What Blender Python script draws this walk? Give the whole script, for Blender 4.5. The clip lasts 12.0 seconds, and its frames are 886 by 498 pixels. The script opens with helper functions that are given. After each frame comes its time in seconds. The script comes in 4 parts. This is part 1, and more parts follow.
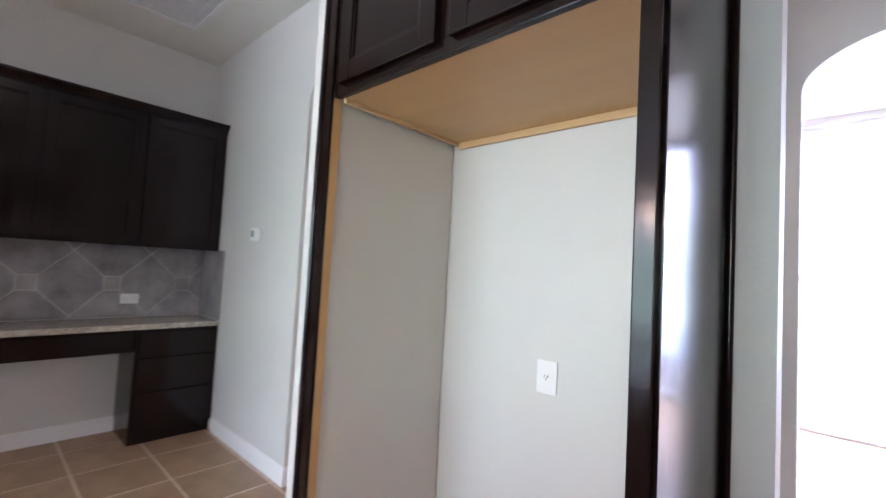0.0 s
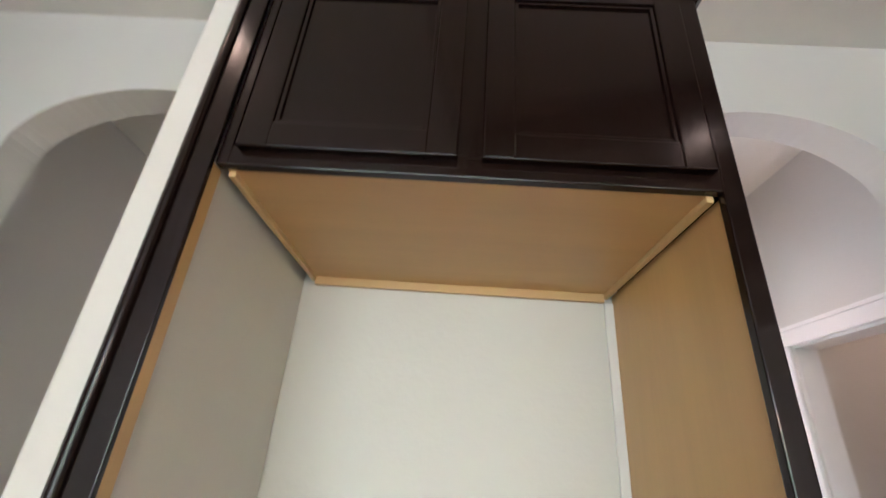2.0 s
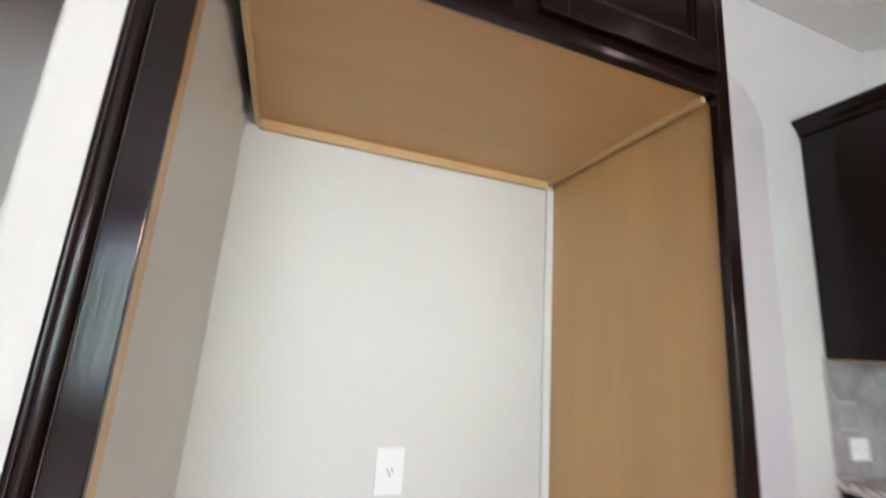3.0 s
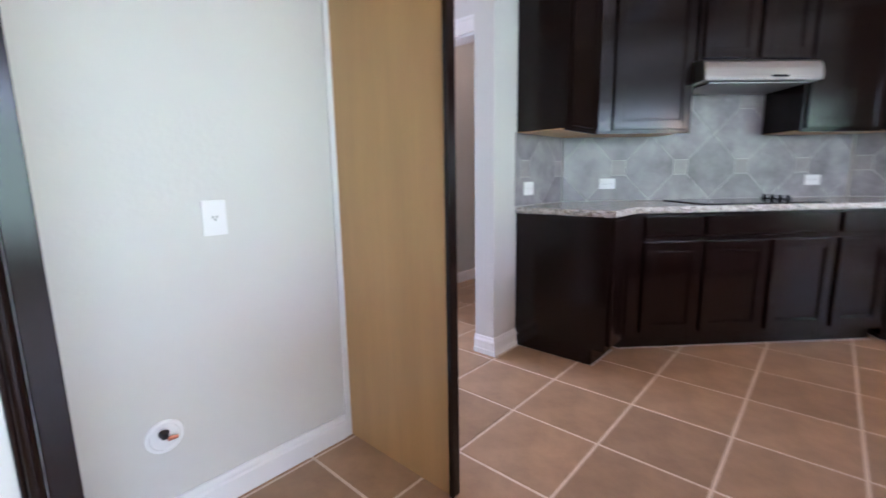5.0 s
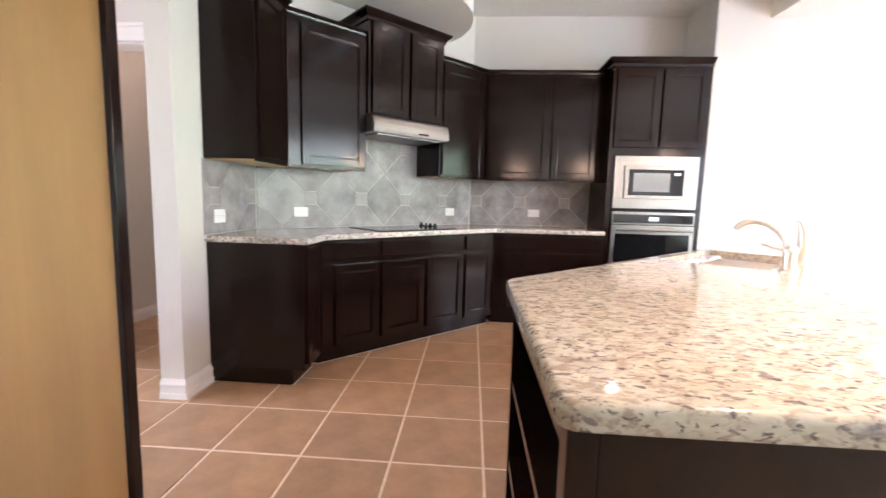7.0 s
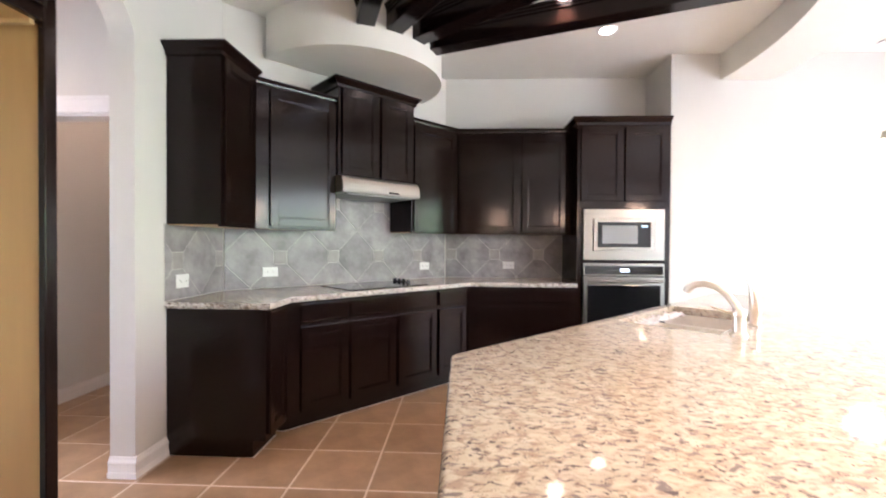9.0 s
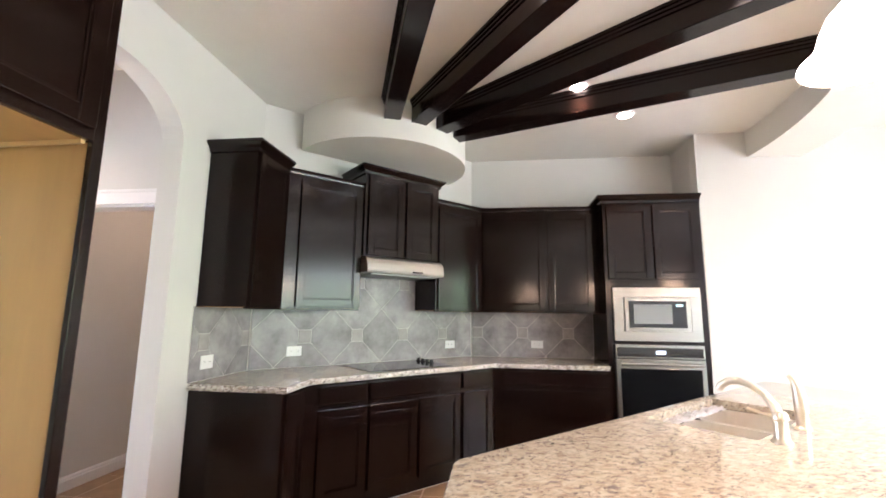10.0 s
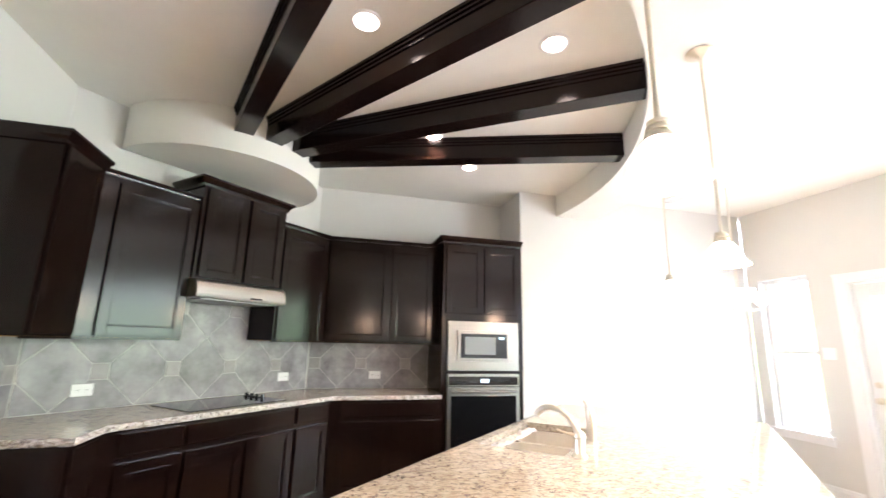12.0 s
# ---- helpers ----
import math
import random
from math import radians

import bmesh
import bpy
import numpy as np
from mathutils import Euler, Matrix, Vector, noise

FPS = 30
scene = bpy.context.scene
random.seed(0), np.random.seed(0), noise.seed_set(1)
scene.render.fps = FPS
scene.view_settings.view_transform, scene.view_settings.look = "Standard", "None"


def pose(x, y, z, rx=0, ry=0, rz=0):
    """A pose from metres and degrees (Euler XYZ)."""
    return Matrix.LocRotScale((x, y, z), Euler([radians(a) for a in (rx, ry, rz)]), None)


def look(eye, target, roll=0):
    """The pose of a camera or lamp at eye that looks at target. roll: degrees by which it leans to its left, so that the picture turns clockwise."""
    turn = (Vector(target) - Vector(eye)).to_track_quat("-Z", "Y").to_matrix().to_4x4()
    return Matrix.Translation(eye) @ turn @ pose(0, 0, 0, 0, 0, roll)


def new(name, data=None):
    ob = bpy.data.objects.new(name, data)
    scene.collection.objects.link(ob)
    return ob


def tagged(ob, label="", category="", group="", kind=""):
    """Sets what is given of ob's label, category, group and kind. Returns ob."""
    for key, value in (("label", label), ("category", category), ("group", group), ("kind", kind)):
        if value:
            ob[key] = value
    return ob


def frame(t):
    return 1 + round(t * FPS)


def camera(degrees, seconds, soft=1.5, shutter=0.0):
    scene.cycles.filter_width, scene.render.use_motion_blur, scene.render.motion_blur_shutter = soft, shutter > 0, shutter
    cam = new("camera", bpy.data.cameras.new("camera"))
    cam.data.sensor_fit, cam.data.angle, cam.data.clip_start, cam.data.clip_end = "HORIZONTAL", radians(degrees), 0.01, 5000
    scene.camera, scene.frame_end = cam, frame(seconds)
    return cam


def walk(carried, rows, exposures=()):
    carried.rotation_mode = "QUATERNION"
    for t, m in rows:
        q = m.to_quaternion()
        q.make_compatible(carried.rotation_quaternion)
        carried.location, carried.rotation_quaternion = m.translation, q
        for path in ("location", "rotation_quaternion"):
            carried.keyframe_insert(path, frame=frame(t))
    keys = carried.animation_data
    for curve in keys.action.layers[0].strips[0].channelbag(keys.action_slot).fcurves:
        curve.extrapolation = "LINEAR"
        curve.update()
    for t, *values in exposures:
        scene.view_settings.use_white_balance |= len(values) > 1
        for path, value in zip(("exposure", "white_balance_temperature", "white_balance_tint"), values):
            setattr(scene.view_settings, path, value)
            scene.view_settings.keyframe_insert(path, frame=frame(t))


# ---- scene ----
cam = camera(91.7, 12.0, shutter=0.5)
PATH = [
    (0, (1.191, -1.348, 1.334), (-0.154, 0.129, 1.43), 3.1),
    (0.5, (1.044, -1.258, 1.337), (-0.107, 0.356, 1.603), 3.2),
    (1, (0.907, -1.25, 1.42), (0.05, 0.391, 2.178), 3.8),
    (1.5, (0.675, -1.286, 1.429), (0.263, 0.45, 2.332), 2.9),
    (2, (0.471, -1.262, 1.411), (0.401, 0.556, 2.242), 4.4),
    (2.5, (0.306, -1.187, 1.361), (0.603, 0.666, 2.053), 3.6),
    (3, (0.167, -1.166, 1.317), (0.815, 0.677, 1.746), 4.2),
    (3.2, (0.135, -1.187, 1.297), (0.962, 0.611, 1.583), 3.6),
    (4.8, (-0.043, -1.442, 1.125), (1.342, -0.033, 0.811), 1.1),
    (5, (-0.064, -1.475, 1.107), (1.402, -0.156, 0.777), -1.0),
    (5.5, (-0.128, -1.525, 1.098), (1.565, -0.52, 0.746), 0.8),
    (6, (-0.167, -1.551, 1.099), (1.697, -0.924, 0.739), 1.3),
    (6.5, (-0.185, -1.575, 1.13), (1.77, -1.24, 0.87), 1.6),
    (7, (-0.201, -1.588, 1.162), (1.781, -1.46, 0.934), 1.5),
    (7.2, (-0.21, -1.596, 1.175), (1.777, -1.535, 0.954), 1.5),
    (8.8, (-0.196, -1.705, 1.281), (1.803, -1.696, 1.2), 0.4),
    (9, (-0.187, -1.737, 1.265), (1.811, -1.651, 1.241), 0.4),
    (9.5, (-0.181, -1.778, 1.306), (1.805, -1.578, 1.419), -0.3),
    (10, (-0.182, -1.841, 1.347), (1.78, -1.589, 1.642), 0.7),
    (10.5, (-0.187, -1.86, 1.367), (1.771, -1.704, 1.744), 1.3),
    (11, (-0.203, -1.827, 1.375), (1.755, -1.821, 1.785), 1.2),
    (11.5, (-0.227, -1.767, 1.385), (1.714, -2.005, 1.803), 1.1),
    (12, (-0.249, -1.722, 1.384), (1.642, -2.216, 1.809), 1.3),
]
EXPOSURES = [(0.0, 2.14, 5270, 37), (0.5, 2.14, 5290, 40), (1.0, 1.90, 5600, 37), (1.5, 1.85, 5850, 34), (3.0, 2.20, 5560, 38), (5.0, 2.15, 5130, 35), (5.5, 2.12, 5180, 34), (6.0, 2.19, 5400, 34), (7.0, 2.70, 5830, 36), (9.5, 2.48, 5880, 36), (10.5, 2.58, 5950, 29), (12.0, 2.62, 5880, 29)]
walk(cam, [(t, look(eye, target, roll)) for t, eye, target, roll in PATH],
     exposures=EXPOSURES)

# ---- world, sun, large lights ----
world = bpy.data.worlds.new("world")
scene.world = world
world.use_nodes = True
wn = world.node_tree
sky = wn.nodes.new("ShaderNodeTexSky")
sky.sky_type = "NISHITA"
sky.sun_disc = False
sky.sun_elevation = radians(52)
sky.sun_rotation = radians(8)
wn.links.new(sky.outputs[0], wn.nodes["Background"].inputs[0])
wn.nodes["Background"].inputs[1].default_value = 0.12

sun = new("sun", bpy.data.lights.new("sun", "SUN"))
sun.data.energy = 3.0
sun.data.angle = radians(0.6)
sun.data.color = (1.0, 0.95, 0.88)
sun.matrix_world = look((0, 0, 20), (1.5, -11.0, 4.0))


def area(name, eye, target, w, h, power, color):
    ob = new(name, bpy.data.lights.new(name, "AREA"))
    ob.data.shape = "RECTANGLE"
    ob.data.size, ob.data.size_y = w, h
    ob.data.energy = power
    ob.data.color = color
    ob.matrix_world = look(eye, target)
    return ob


YG = -6.6          # garden wall
DAY = (0.90, 0.96, 1.0)
# daylight through the window openings of the garden wall and the front room
area("window_light_a", (3.41, YG - 0.07, 1.34), (3.41, 0, 1.34), 0.50, 1.60, 1.3, DAY)
area("window_light_b", (2.345, YG - 0.03, 1.09), (2.345, 0, 1.09), 0.58, 1.60, 1.5, DAY)
area("window_light_c", (-0.30, YG + 0.03, 2.10), (-0.30, 0, 2.10), 3.7, 0.38, 8.5, DAY)
area("garden_light", (-0.30, YG + 0.03, 1.20), (-0.30, 0, 1.20), 3.7, 1.38, 26, (0.88, 0.99, 0.91))
area("window_light_e", (1.6, 4.0, 1.5), (1.6, 0, 1.3), 2.1, 2.0, 15, (0.80, 0.92, 1.0))

# ---- materials ----


def mat(name, color, rough=0.5, metal=0.0, coat=0.0, bump=0.0, scale=60.0, vary=0.0, vscale=4.0, second=None, stretch=(1, 1, 1), random_vary=0.0, spec=0.5):
    m = bpy.data.materials.new(name)
    m.use_nodes = True
    nt = m.node_tree
    b = nt.nodes["Principled BSDF"]
    b.inputs["Roughness"].default_value = rough
    b.inputs["Metallic"].default_value = metal
    b.inputs["Coat Weight"].default_value = coat
    b.inputs["Coat Roughness"].default_value = 0.12
    b.inputs["Specular IOR Level"].default_value = spec
    b.inputs["Base Color"].default_value = (*color, 1)
    tc = nt.nodes.new("ShaderNodeTexCoord")
    mp = nt.nodes.new("ShaderNodeMapping")
    mp.inputs["Scale"].default_value = stretch
    nt.links.new(tc.outputs["Object"], mp.inputs[0])
    if vary or random_vary:
        n = nt.nodes.new("ShaderNodeTexNoise")
        n.inputs["Scale"].default_value = vscale
        n.inputs["Detail"].default_value = 6
        n.inputs["Roughness"].default_value = 0.65
        nt.links.new(mp.outputs[0], n.inputs["Vector"])
        r = nt.nodes.new("ShaderNodeValToRGB")
        two = second or tuple(c * (1 - vary) for c in color)
        r.color_ramp.elements[0].color = (*two, 1)
        r.color_ramp.elements[1].color = (*(min(1, c * (1 + vary * 0.5)) for c in color), 1)
        r.color_ramp.elements[0].position, r.color_ramp.elements[1].position = 0.3, 0.7
        nt.links.new(n.outputs[0], r.inputs[0])
        out = r.outputs[0]
        if random_vary:
            oi = nt.nodes.new("ShaderNodeObjectInfo")
            mr = nt.nodes.new("ShaderNodeMapRange")
            mr.inputs[3].default_value = 1 - random_vary
            mr.inputs[4].default_value = 1 + random_vary
            nt.links.new(oi.outputs["Random"], mr.inputs[0])
            hs = nt.nodes.new("ShaderNodeHueSaturation")
            nt.links.new(mr.outputs[0], hs.inputs["Value"])
            nt.links.new(out, hs.inputs["Color"])
            out = hs.outputs[0]
        nt.links.new(out, b.inputs["Base Color"])
    if bump:
        n2 = nt.nodes.new("ShaderNodeTexNoise")
        n2.inputs["Scale"].default_value = scale
        n2.inputs["Detail"].default_value = 4
        nt.links.new(mp.outputs[0], n2.inputs["Vector"])
        bp = nt.nodes.new("ShaderNodeBump")
        bp.inputs["Strength"].default_value = bump
        bp.inputs["Distance"].default_value = 0.004
        nt.links.new(n2.outputs[0], bp.inputs["Height"])
        nt.links.new(bp.outputs[0], b.inputs["Normal"])
    return m


def glow(name, color, strength):
    m = bpy.data.materials.new(name)
    m.use_nodes = True
    b = m.node_tree.nodes["Principled BSDF"]
    b.inputs["Base Color"].default_value = (*color, 1)
    b.inputs["Emission Color"].default_value = (*color, 1)
    b.inputs["Emission Strength"].default_value = strength
    return m


PAINT = mat("wall_paint", (0.655, 0.648, 0.61), 0.55, bump=0.22, scale=55, vary=0.03, vscale=2)
CEIL = mat("ceiling_paint", (0.81, 0.805, 0.745), 0.8, bump=0.3, scale=70, vary=0.03, vscale=3)
TRIM = mat("white_trim", (0.82, 0.82, 0.81), 0.3, vary=0.03, vscale=5)
ESP = mat("espresso_wood", (0.0100, 0.0047, 0.0037), 0.16, spec=0.28, vary=0.22, vscale=7, stretch=(1, 1, 0.12), bump=0.06, scale=90)
MAPLE = mat("maple_veneer", (0.58, 0.358, 0.145), 0.36, vary=0.14, vscale=5, stretch=(1, 1, 0.10), bump=0.03, scale=120)
MAPLE_X = mat("maple_panel", (0.58, 0.358, 0.145), 0.4, vary=0.14, vscale=5, stretch=(0.10, 1, 1), bump=0.03, scale=120)
TILE = mat("floor_tile", (0.362, 0.232, 0.130), 0.36, vary=0.28, vscale=5, bump=0.12, scale=18, random_vary=0.09)
GROUT = mat("floor_grout", (0.72, 0.60, 0.48), 0.85, vary=0.15, vscale=30)
SLATE = mat("backsplash_tile", (0.335, 0.322, 0.325), 0.36, spec=0.35, vary=0.5, vscale=4.0, bump=0.12, scale=22, random_vary=0.16)
SGROUT = mat("backsplash_grout", (0.60, 0.58, 0.55), 0.7, vary=0.3, vscale=9)
DOT = mat("backsplash_square", (0.365, 0.342, 0.33), 0.42, spec=0.35, vary=0.25, vscale=8, bump=0.1, scale=25, random_vary=0.1)
STEEL = mat("stainless_steel", (0.25, 0.24, 0.225), 0.34, metal=1.0, vary=0.06, vscale=40, stretch=(0.05, 1, 1))
HOOD_STEEL = mat("brushed_hood_steel", (0.46, 0.445, 0.42), 0.30, metal=1.0, vary=0.08, vscale=40, stretch=(0.05, 1, 1))
SINK = mat("sink_steel", (0.84, 0.80, 0.73), 0.32, metal=1.0, vary=0.05, vscale=30)
NICKEL = mat("brushed_nickel", (0.74, 0.68, 0.58), 0.34, metal=1.0)
BLACK = mat("black_glass", (0.006, 0.006, 0.007), 0.06, spec=0.6)
SCREEN = mat("window_grey_glass", (0.26, 0.27, 0.28), 0.15)
WHITE = mat("white_plastic", (0.85, 0.85, 0.84), 0.35)
DARK = mat("dark_void", (0.01, 0.01, 0.01), 0.7)
COPPER = mat("copper_valve", (0.55, 0.2, 0.12), 0.35, metal=1.0)
SHADE = glow("lit_glass_shade", (1.0, 0.88, 0.70), 2.6)
LAMP = glow("lit_bulb", (1.0, 0.82, 0.6), 6.0)


def granite(name, rough, lift, grey=0.0):
    m = bpy.data.materials.new(name)
    m.use_nodes = True
    nt = m.node_tree
    b = nt.nodes["Principled BSDF"]
    b.inputs["Roughness"].default_value = rough
    tc = nt.nodes.new("ShaderNodeTexCoord")
    mp = nt.nodes.new("ShaderNodeMapping")
    mp.inputs["Rotation"].default_value = (0, 0, 0.12)
    mp.inputs["Scale"].default_value = (1.7, 0.9, 1.5)
    nt.links.new(tc.outputs["Object"], mp.inputs[0])

    def layer(scale, lo, hi, detail=5, off=0.0):
        n = nt.nodes.new("ShaderNodeTexNoise")
        n.inputs["Scale"].default_value = scale
        n.inputs["Detail"].default_value = detail
        n.inputs["Roughness"].default_value = 0.6
        n.inputs["Distortion"].default_value = 0.6
        nt.links.new(mp.outputs[0], n.inputs["Vector"])
        r = nt.nodes.new("ShaderNodeValToRGB")
        r.color_ramp.elements[0].position, r.color_ramp.elements[1].position = lo, hi
        nt.links.new(n.outputs[0], r.inputs[0])
        return r

    base = layer(22, 0.35, 0.65)
    base.color_ramp.elements[0].color = (0.475 * lift, (0.425 + 0.03 * grey) * lift, (0.305 + 0.13 * grey) * lift, 1)
    base.color_ramp.elements[1].color = (0.615 * lift, (0.575 + 0.02 * grey) * lift, (0.45 + 0.12 * grey) * lift, 1)
    col = base.outputs[0]
    for scale, lo, hi, c in ((42, 0.50, 0.60, (0.33, 0.275, 0.215)), (58, 0.565, 0.63, (0.11, 0.095, 0.095)), (27, 0.59, 0.65, (0.20, 0.175, 0.17))):
        k = layer(scale, lo, hi)
        mx = nt.nodes.new("ShaderNodeMix")
        mx.data_type = "RGBA"
        nt.links.new(k.outputs[0], mx.inputs["Factor"])
        nt.links.new(col, mx.inputs["A"])
        mx.inputs["B"].default_value = (*c, 1)
        col = mx.outputs["Result"]
    nt.links.new(col, b.inputs["Base Color"])
    return m


GRANITE = granite("granite", 0.08, 0.86, 0.2)
# rougher chiselled stone; lift and grey also put cool daylight into its colour
CHISELLED_DAYLIT = granite("chiselled_granite_daylit", 0.42, 1.25, 1.0)


def glass():
    m = bpy.data.materials.new("clear_glass")
    m.use_nodes = True
    b = m.node_tree.nodes["Principled BSDF"]
    b.inputs["Transmission Weight"].default_value = 1.0
    b.inputs["Roughness"].default_value = 0.0
    b.inputs["IOR"].default_value = 1.1
    return m


GLASS = glass()

# ---- mesh helpers ----


def mesh_of(name, bm, material):
    bmesh.ops.recalc_face_normals(bm, faces=bm.faces)
    me = bpy.data.meshes.new(name)
    bm.to_mesh(me)
    bm.free()
    for one in material if isinstance(material, (list, tuple)) else (material,):
        me.materials.append(one)
    return me


def part(name, bm, material, parent=None, label="", smooth=False):
    me = mesh_of(name, bm, material)
    if smooth:
        for p in me.polygons:
            p.use_smooth = True
        me.set_sharp_from_angle(angle=radians(35))
    ob = new(name, me)
    if parent is not None:
        ob.parent = parent
    return tagged(ob, label)


def thing(name, label, category, m=None, group="", kind=""):
    ob = new(name)
    if m is not None:
        ob.matrix_world = m
    return tagged(ob, label, category, group, kind)


def box(bm, x0, x1, y0, y1, z0, z1, bevel=0.0):
    r = bmesh.ops.create_cube(bm, size=1.0, matrix=Matrix.Translation(((x0 + x1) / 2, (y0 + y1) / 2, (z0 + z1) / 2)) @ Matrix.Diagonal((abs(x1 - x0), abs(y1 - y0), abs(z1 - z0), 1)))
    if bevel:
        es = {e for v in r["verts"] for e in v.link_edges}
        bmesh.ops.bevel(bm, geom=list(es), offset=bevel, segments=2, profile=0.6, affect="EDGES")
    return bm


def bx(*a, bevel=0.0):
    return box(bmesh.new(), *a, bevel=bevel)


def prism(bm, poly, z0, z1, bevel=0.0):
    lo = [bm.verts.new((x, y, z0)) for x, y in poly]
    hi = [bm.verts.new((x, y, z1)) for x, y in poly]
    faces = [bm.faces.new(lo), bm.faces.new(hi)]
    for i in range(len(poly)):
        j = (i + 1) % len(poly)
        faces.append(bm.faces.new((lo[i], lo[j], hi[j], hi[i])))
    if bevel:
        es = {e for f in faces for e in f.edges}
        bmesh.ops.bevel(bm, geom=list(es), offset=bevel, segments=2, profile=0.6, affect="EDGES")
    return bm


def lathe(bm, profile, n=24, m=Matrix()):
    rings = []
    for r, z in profile:
        rings.append([bm.verts.new(m @ Vector((r * math.cos(2 * math.pi * k / n), r * math.sin(2 * math.pi * k / n), z))) for k in range(n)])
    for a, b in zip(rings, rings[1:]):
        for k in range(n):
            j = (k + 1) % n
            bm.faces.new((a[k], a[j], b[j], b[k]))
    for ring in (rings[0], rings[-1]):
        if (ring[0].co - ring[n // 2].co).length > 1e-4:
            bm.faces.new(ring)
    return bm


def tube(bm, points, radii, n=14):
    """A round bar along points."""
    pts = [Vector(p) for p in points]
    rings = []
    for i, p in enumerate(pts):
        d = (pts[min(i + 1, len(pts) - 1)] - pts[max(i - 1, 0)]).normalized()
        side = d.cross(Vector((0.3, 0.9, 0.1))).normalized()
        up = d.cross(side)
        r = radii[i] if isinstance(radii, (list, tuple)) else radii
        rings.append([bm.verts.new(p + r * (math.cos(2 * math.pi * k / n) * side + math.sin(2 * math.pi * k / n) * up)) for k in range(n)])
    for a, b in zip(rings, rings[1:]):
        for k in range(n):
            j = (k + 1) % n
            bm.faces.new((a[k], a[j], b[j], b[k]))
    bm.faces.new(rings[0]), bm.faces.new(rings[-1])
    return bm


def sweep(bm, path, profile, closed=False):
    """Sweeps a profile of (out, z) along a plan line; out is to the right of the way."""
    pts = [Vector(p) for p in path]
    n = len(pts)
    rows = []
    for i, p in enumerate(pts):
        a = (p - pts[i - 1]).normalized() if i or closed else None
        b = (pts[(i + 1) % n] - p).normalized() if i < n - 1 or closed else None
        a, b = a or b, b or a
        na, nb = Vector((a.y, -a.x)), Vector((b.y, -b.x))
        mid = (na + nb) / max(0.3, 1 + na.dot(nb))
        rows.append([bm.verts.new((p.x + mid.x * o, p.y + mid.y * o, z)) for o, z in profile])
    k = len(profile)
    for i in range(n if closed else n - 1):
        a, b = rows[i], rows[(i + 1) % n]
        for j in range(k):
            bm.faces.new((a[j], a[(j + 1) % k], b[(j + 1) % k], b[j]))
    if not closed:
        bm.faces.new(rows[0]), bm.faces.new(rows[-1])
    return bm


def arch_rise(u, u0, u1, z, rise):
    k = (2 * u - u0 - u1) / (u1 - u0)
    return z + rise * math.sqrt(max(0.0, 1 - k * k))


def wall_bm(u0, u1, thick, height, openings=()):
    """A wall along x from u0 to u1, its front at y=0 and back at y=thick. Openings: (a, b, sill, head, rise)."""
    bm = bmesh.new()
    us = {u0, u1}
    for a, b, sill, head, rise in openings:
        us |= {a, b}
        if rise:
            us |= {(a + b) / 2 - (b - a) / 2 * math.cos(math.pi * k / 28) for k in range(1, 28)}
    us = sorted(us)

    def quad(*pts):
        bm.faces.new([bm.verts.new(p) for p in pts])

    for a, b in zip(us, us[1:]):
        mid = (a + b) / 2
        hole = next((o for o in openings if o[0] < mid < o[1]), None)
        spans = [((0, 0), (height, height))]
        if hole:
            top = (arch_rise(a, *hole[:2], hole[3], hole[4]), arch_rise(b, *hole[:2], hole[3], hole[4]))
            spans = [(top, (height, height))]
            if hole[2] > 0:
                spans.append(((0, 0), (hole[2], hole[2])))
        for (la, lb), (ha, hb) in spans:
            for y in (0, thick):
                quad((a, y, la), (b, y, lb), (b, y, hb), (a, y, ha))
            quad((a, 0, la), (b, 0, lb), (b, thick, lb), (a, thick, la))
            quad((a, 0, ha), (b, 0, hb), (b, thick, hb), (a, thick, ha))
    for a, b, sill, head, rise in openings:
        for u in (a, b):
            quad((u, 0, sill), (u, thick, sill), (u, thick, head), (u, 0, head))
    for u in (u0, u1):
        quad((u, 0, 0), (u, thick, 0), (u, thick, height), (u, 0, height))
    bmesh.ops.remove_doubles(bm, verts=bm.verts, dist=0.0005)
    return bm


def wall(name, label, u0, u1, thick, height, m, openings=(), material=None, edge=0.0, ends=True):
    bm = wall_bm(u0, u1, thick, height, openings)
    if edge:
        # rounded plaster corners
        sharp = [e for e in bm.edges if len(e.link_faces) == 2 and e.calc_face_angle(0) > 0.9
                 and not all(v.co.z < 0.001 for v in e.verts) and not all(v.co.z > height - 0.001 for v in e.verts)
                 and (ends or not any(v.co.x < u0 + 0.001 or v.co.x > u1 - 0.001 for v in e.verts))]
        bmesh.ops.bevel(bm, geom=sharp, offset=edge, segments=3, profile=0.5, affect="EDGES")
    ob = part(name, bm, material or PAINT, smooth=bool(edge))
    ob.matrix_world = m
    return tagged(ob, label, "wall", kind="structure")


# ---- large structure ----
H = 3.0            # ceiling height
HC = Vector((3.598, -0.778))   # middle of the cooktop wall, centre of the beams
RC = HC.copy()                 # the curved ceiling band is concentric with them
R2 = math.sqrt(0.5)
DIAG = pose(2.82, 0, 0, 0, 0, -45)
DWALL = pose(2.872, 0, 0, 0, 0, -46.05)   # face of the wall behind the cooktop
EAST = pose(4.376, -1.556, 0, 0, 0, -90)
XT = 3.80          # oven cabinet front

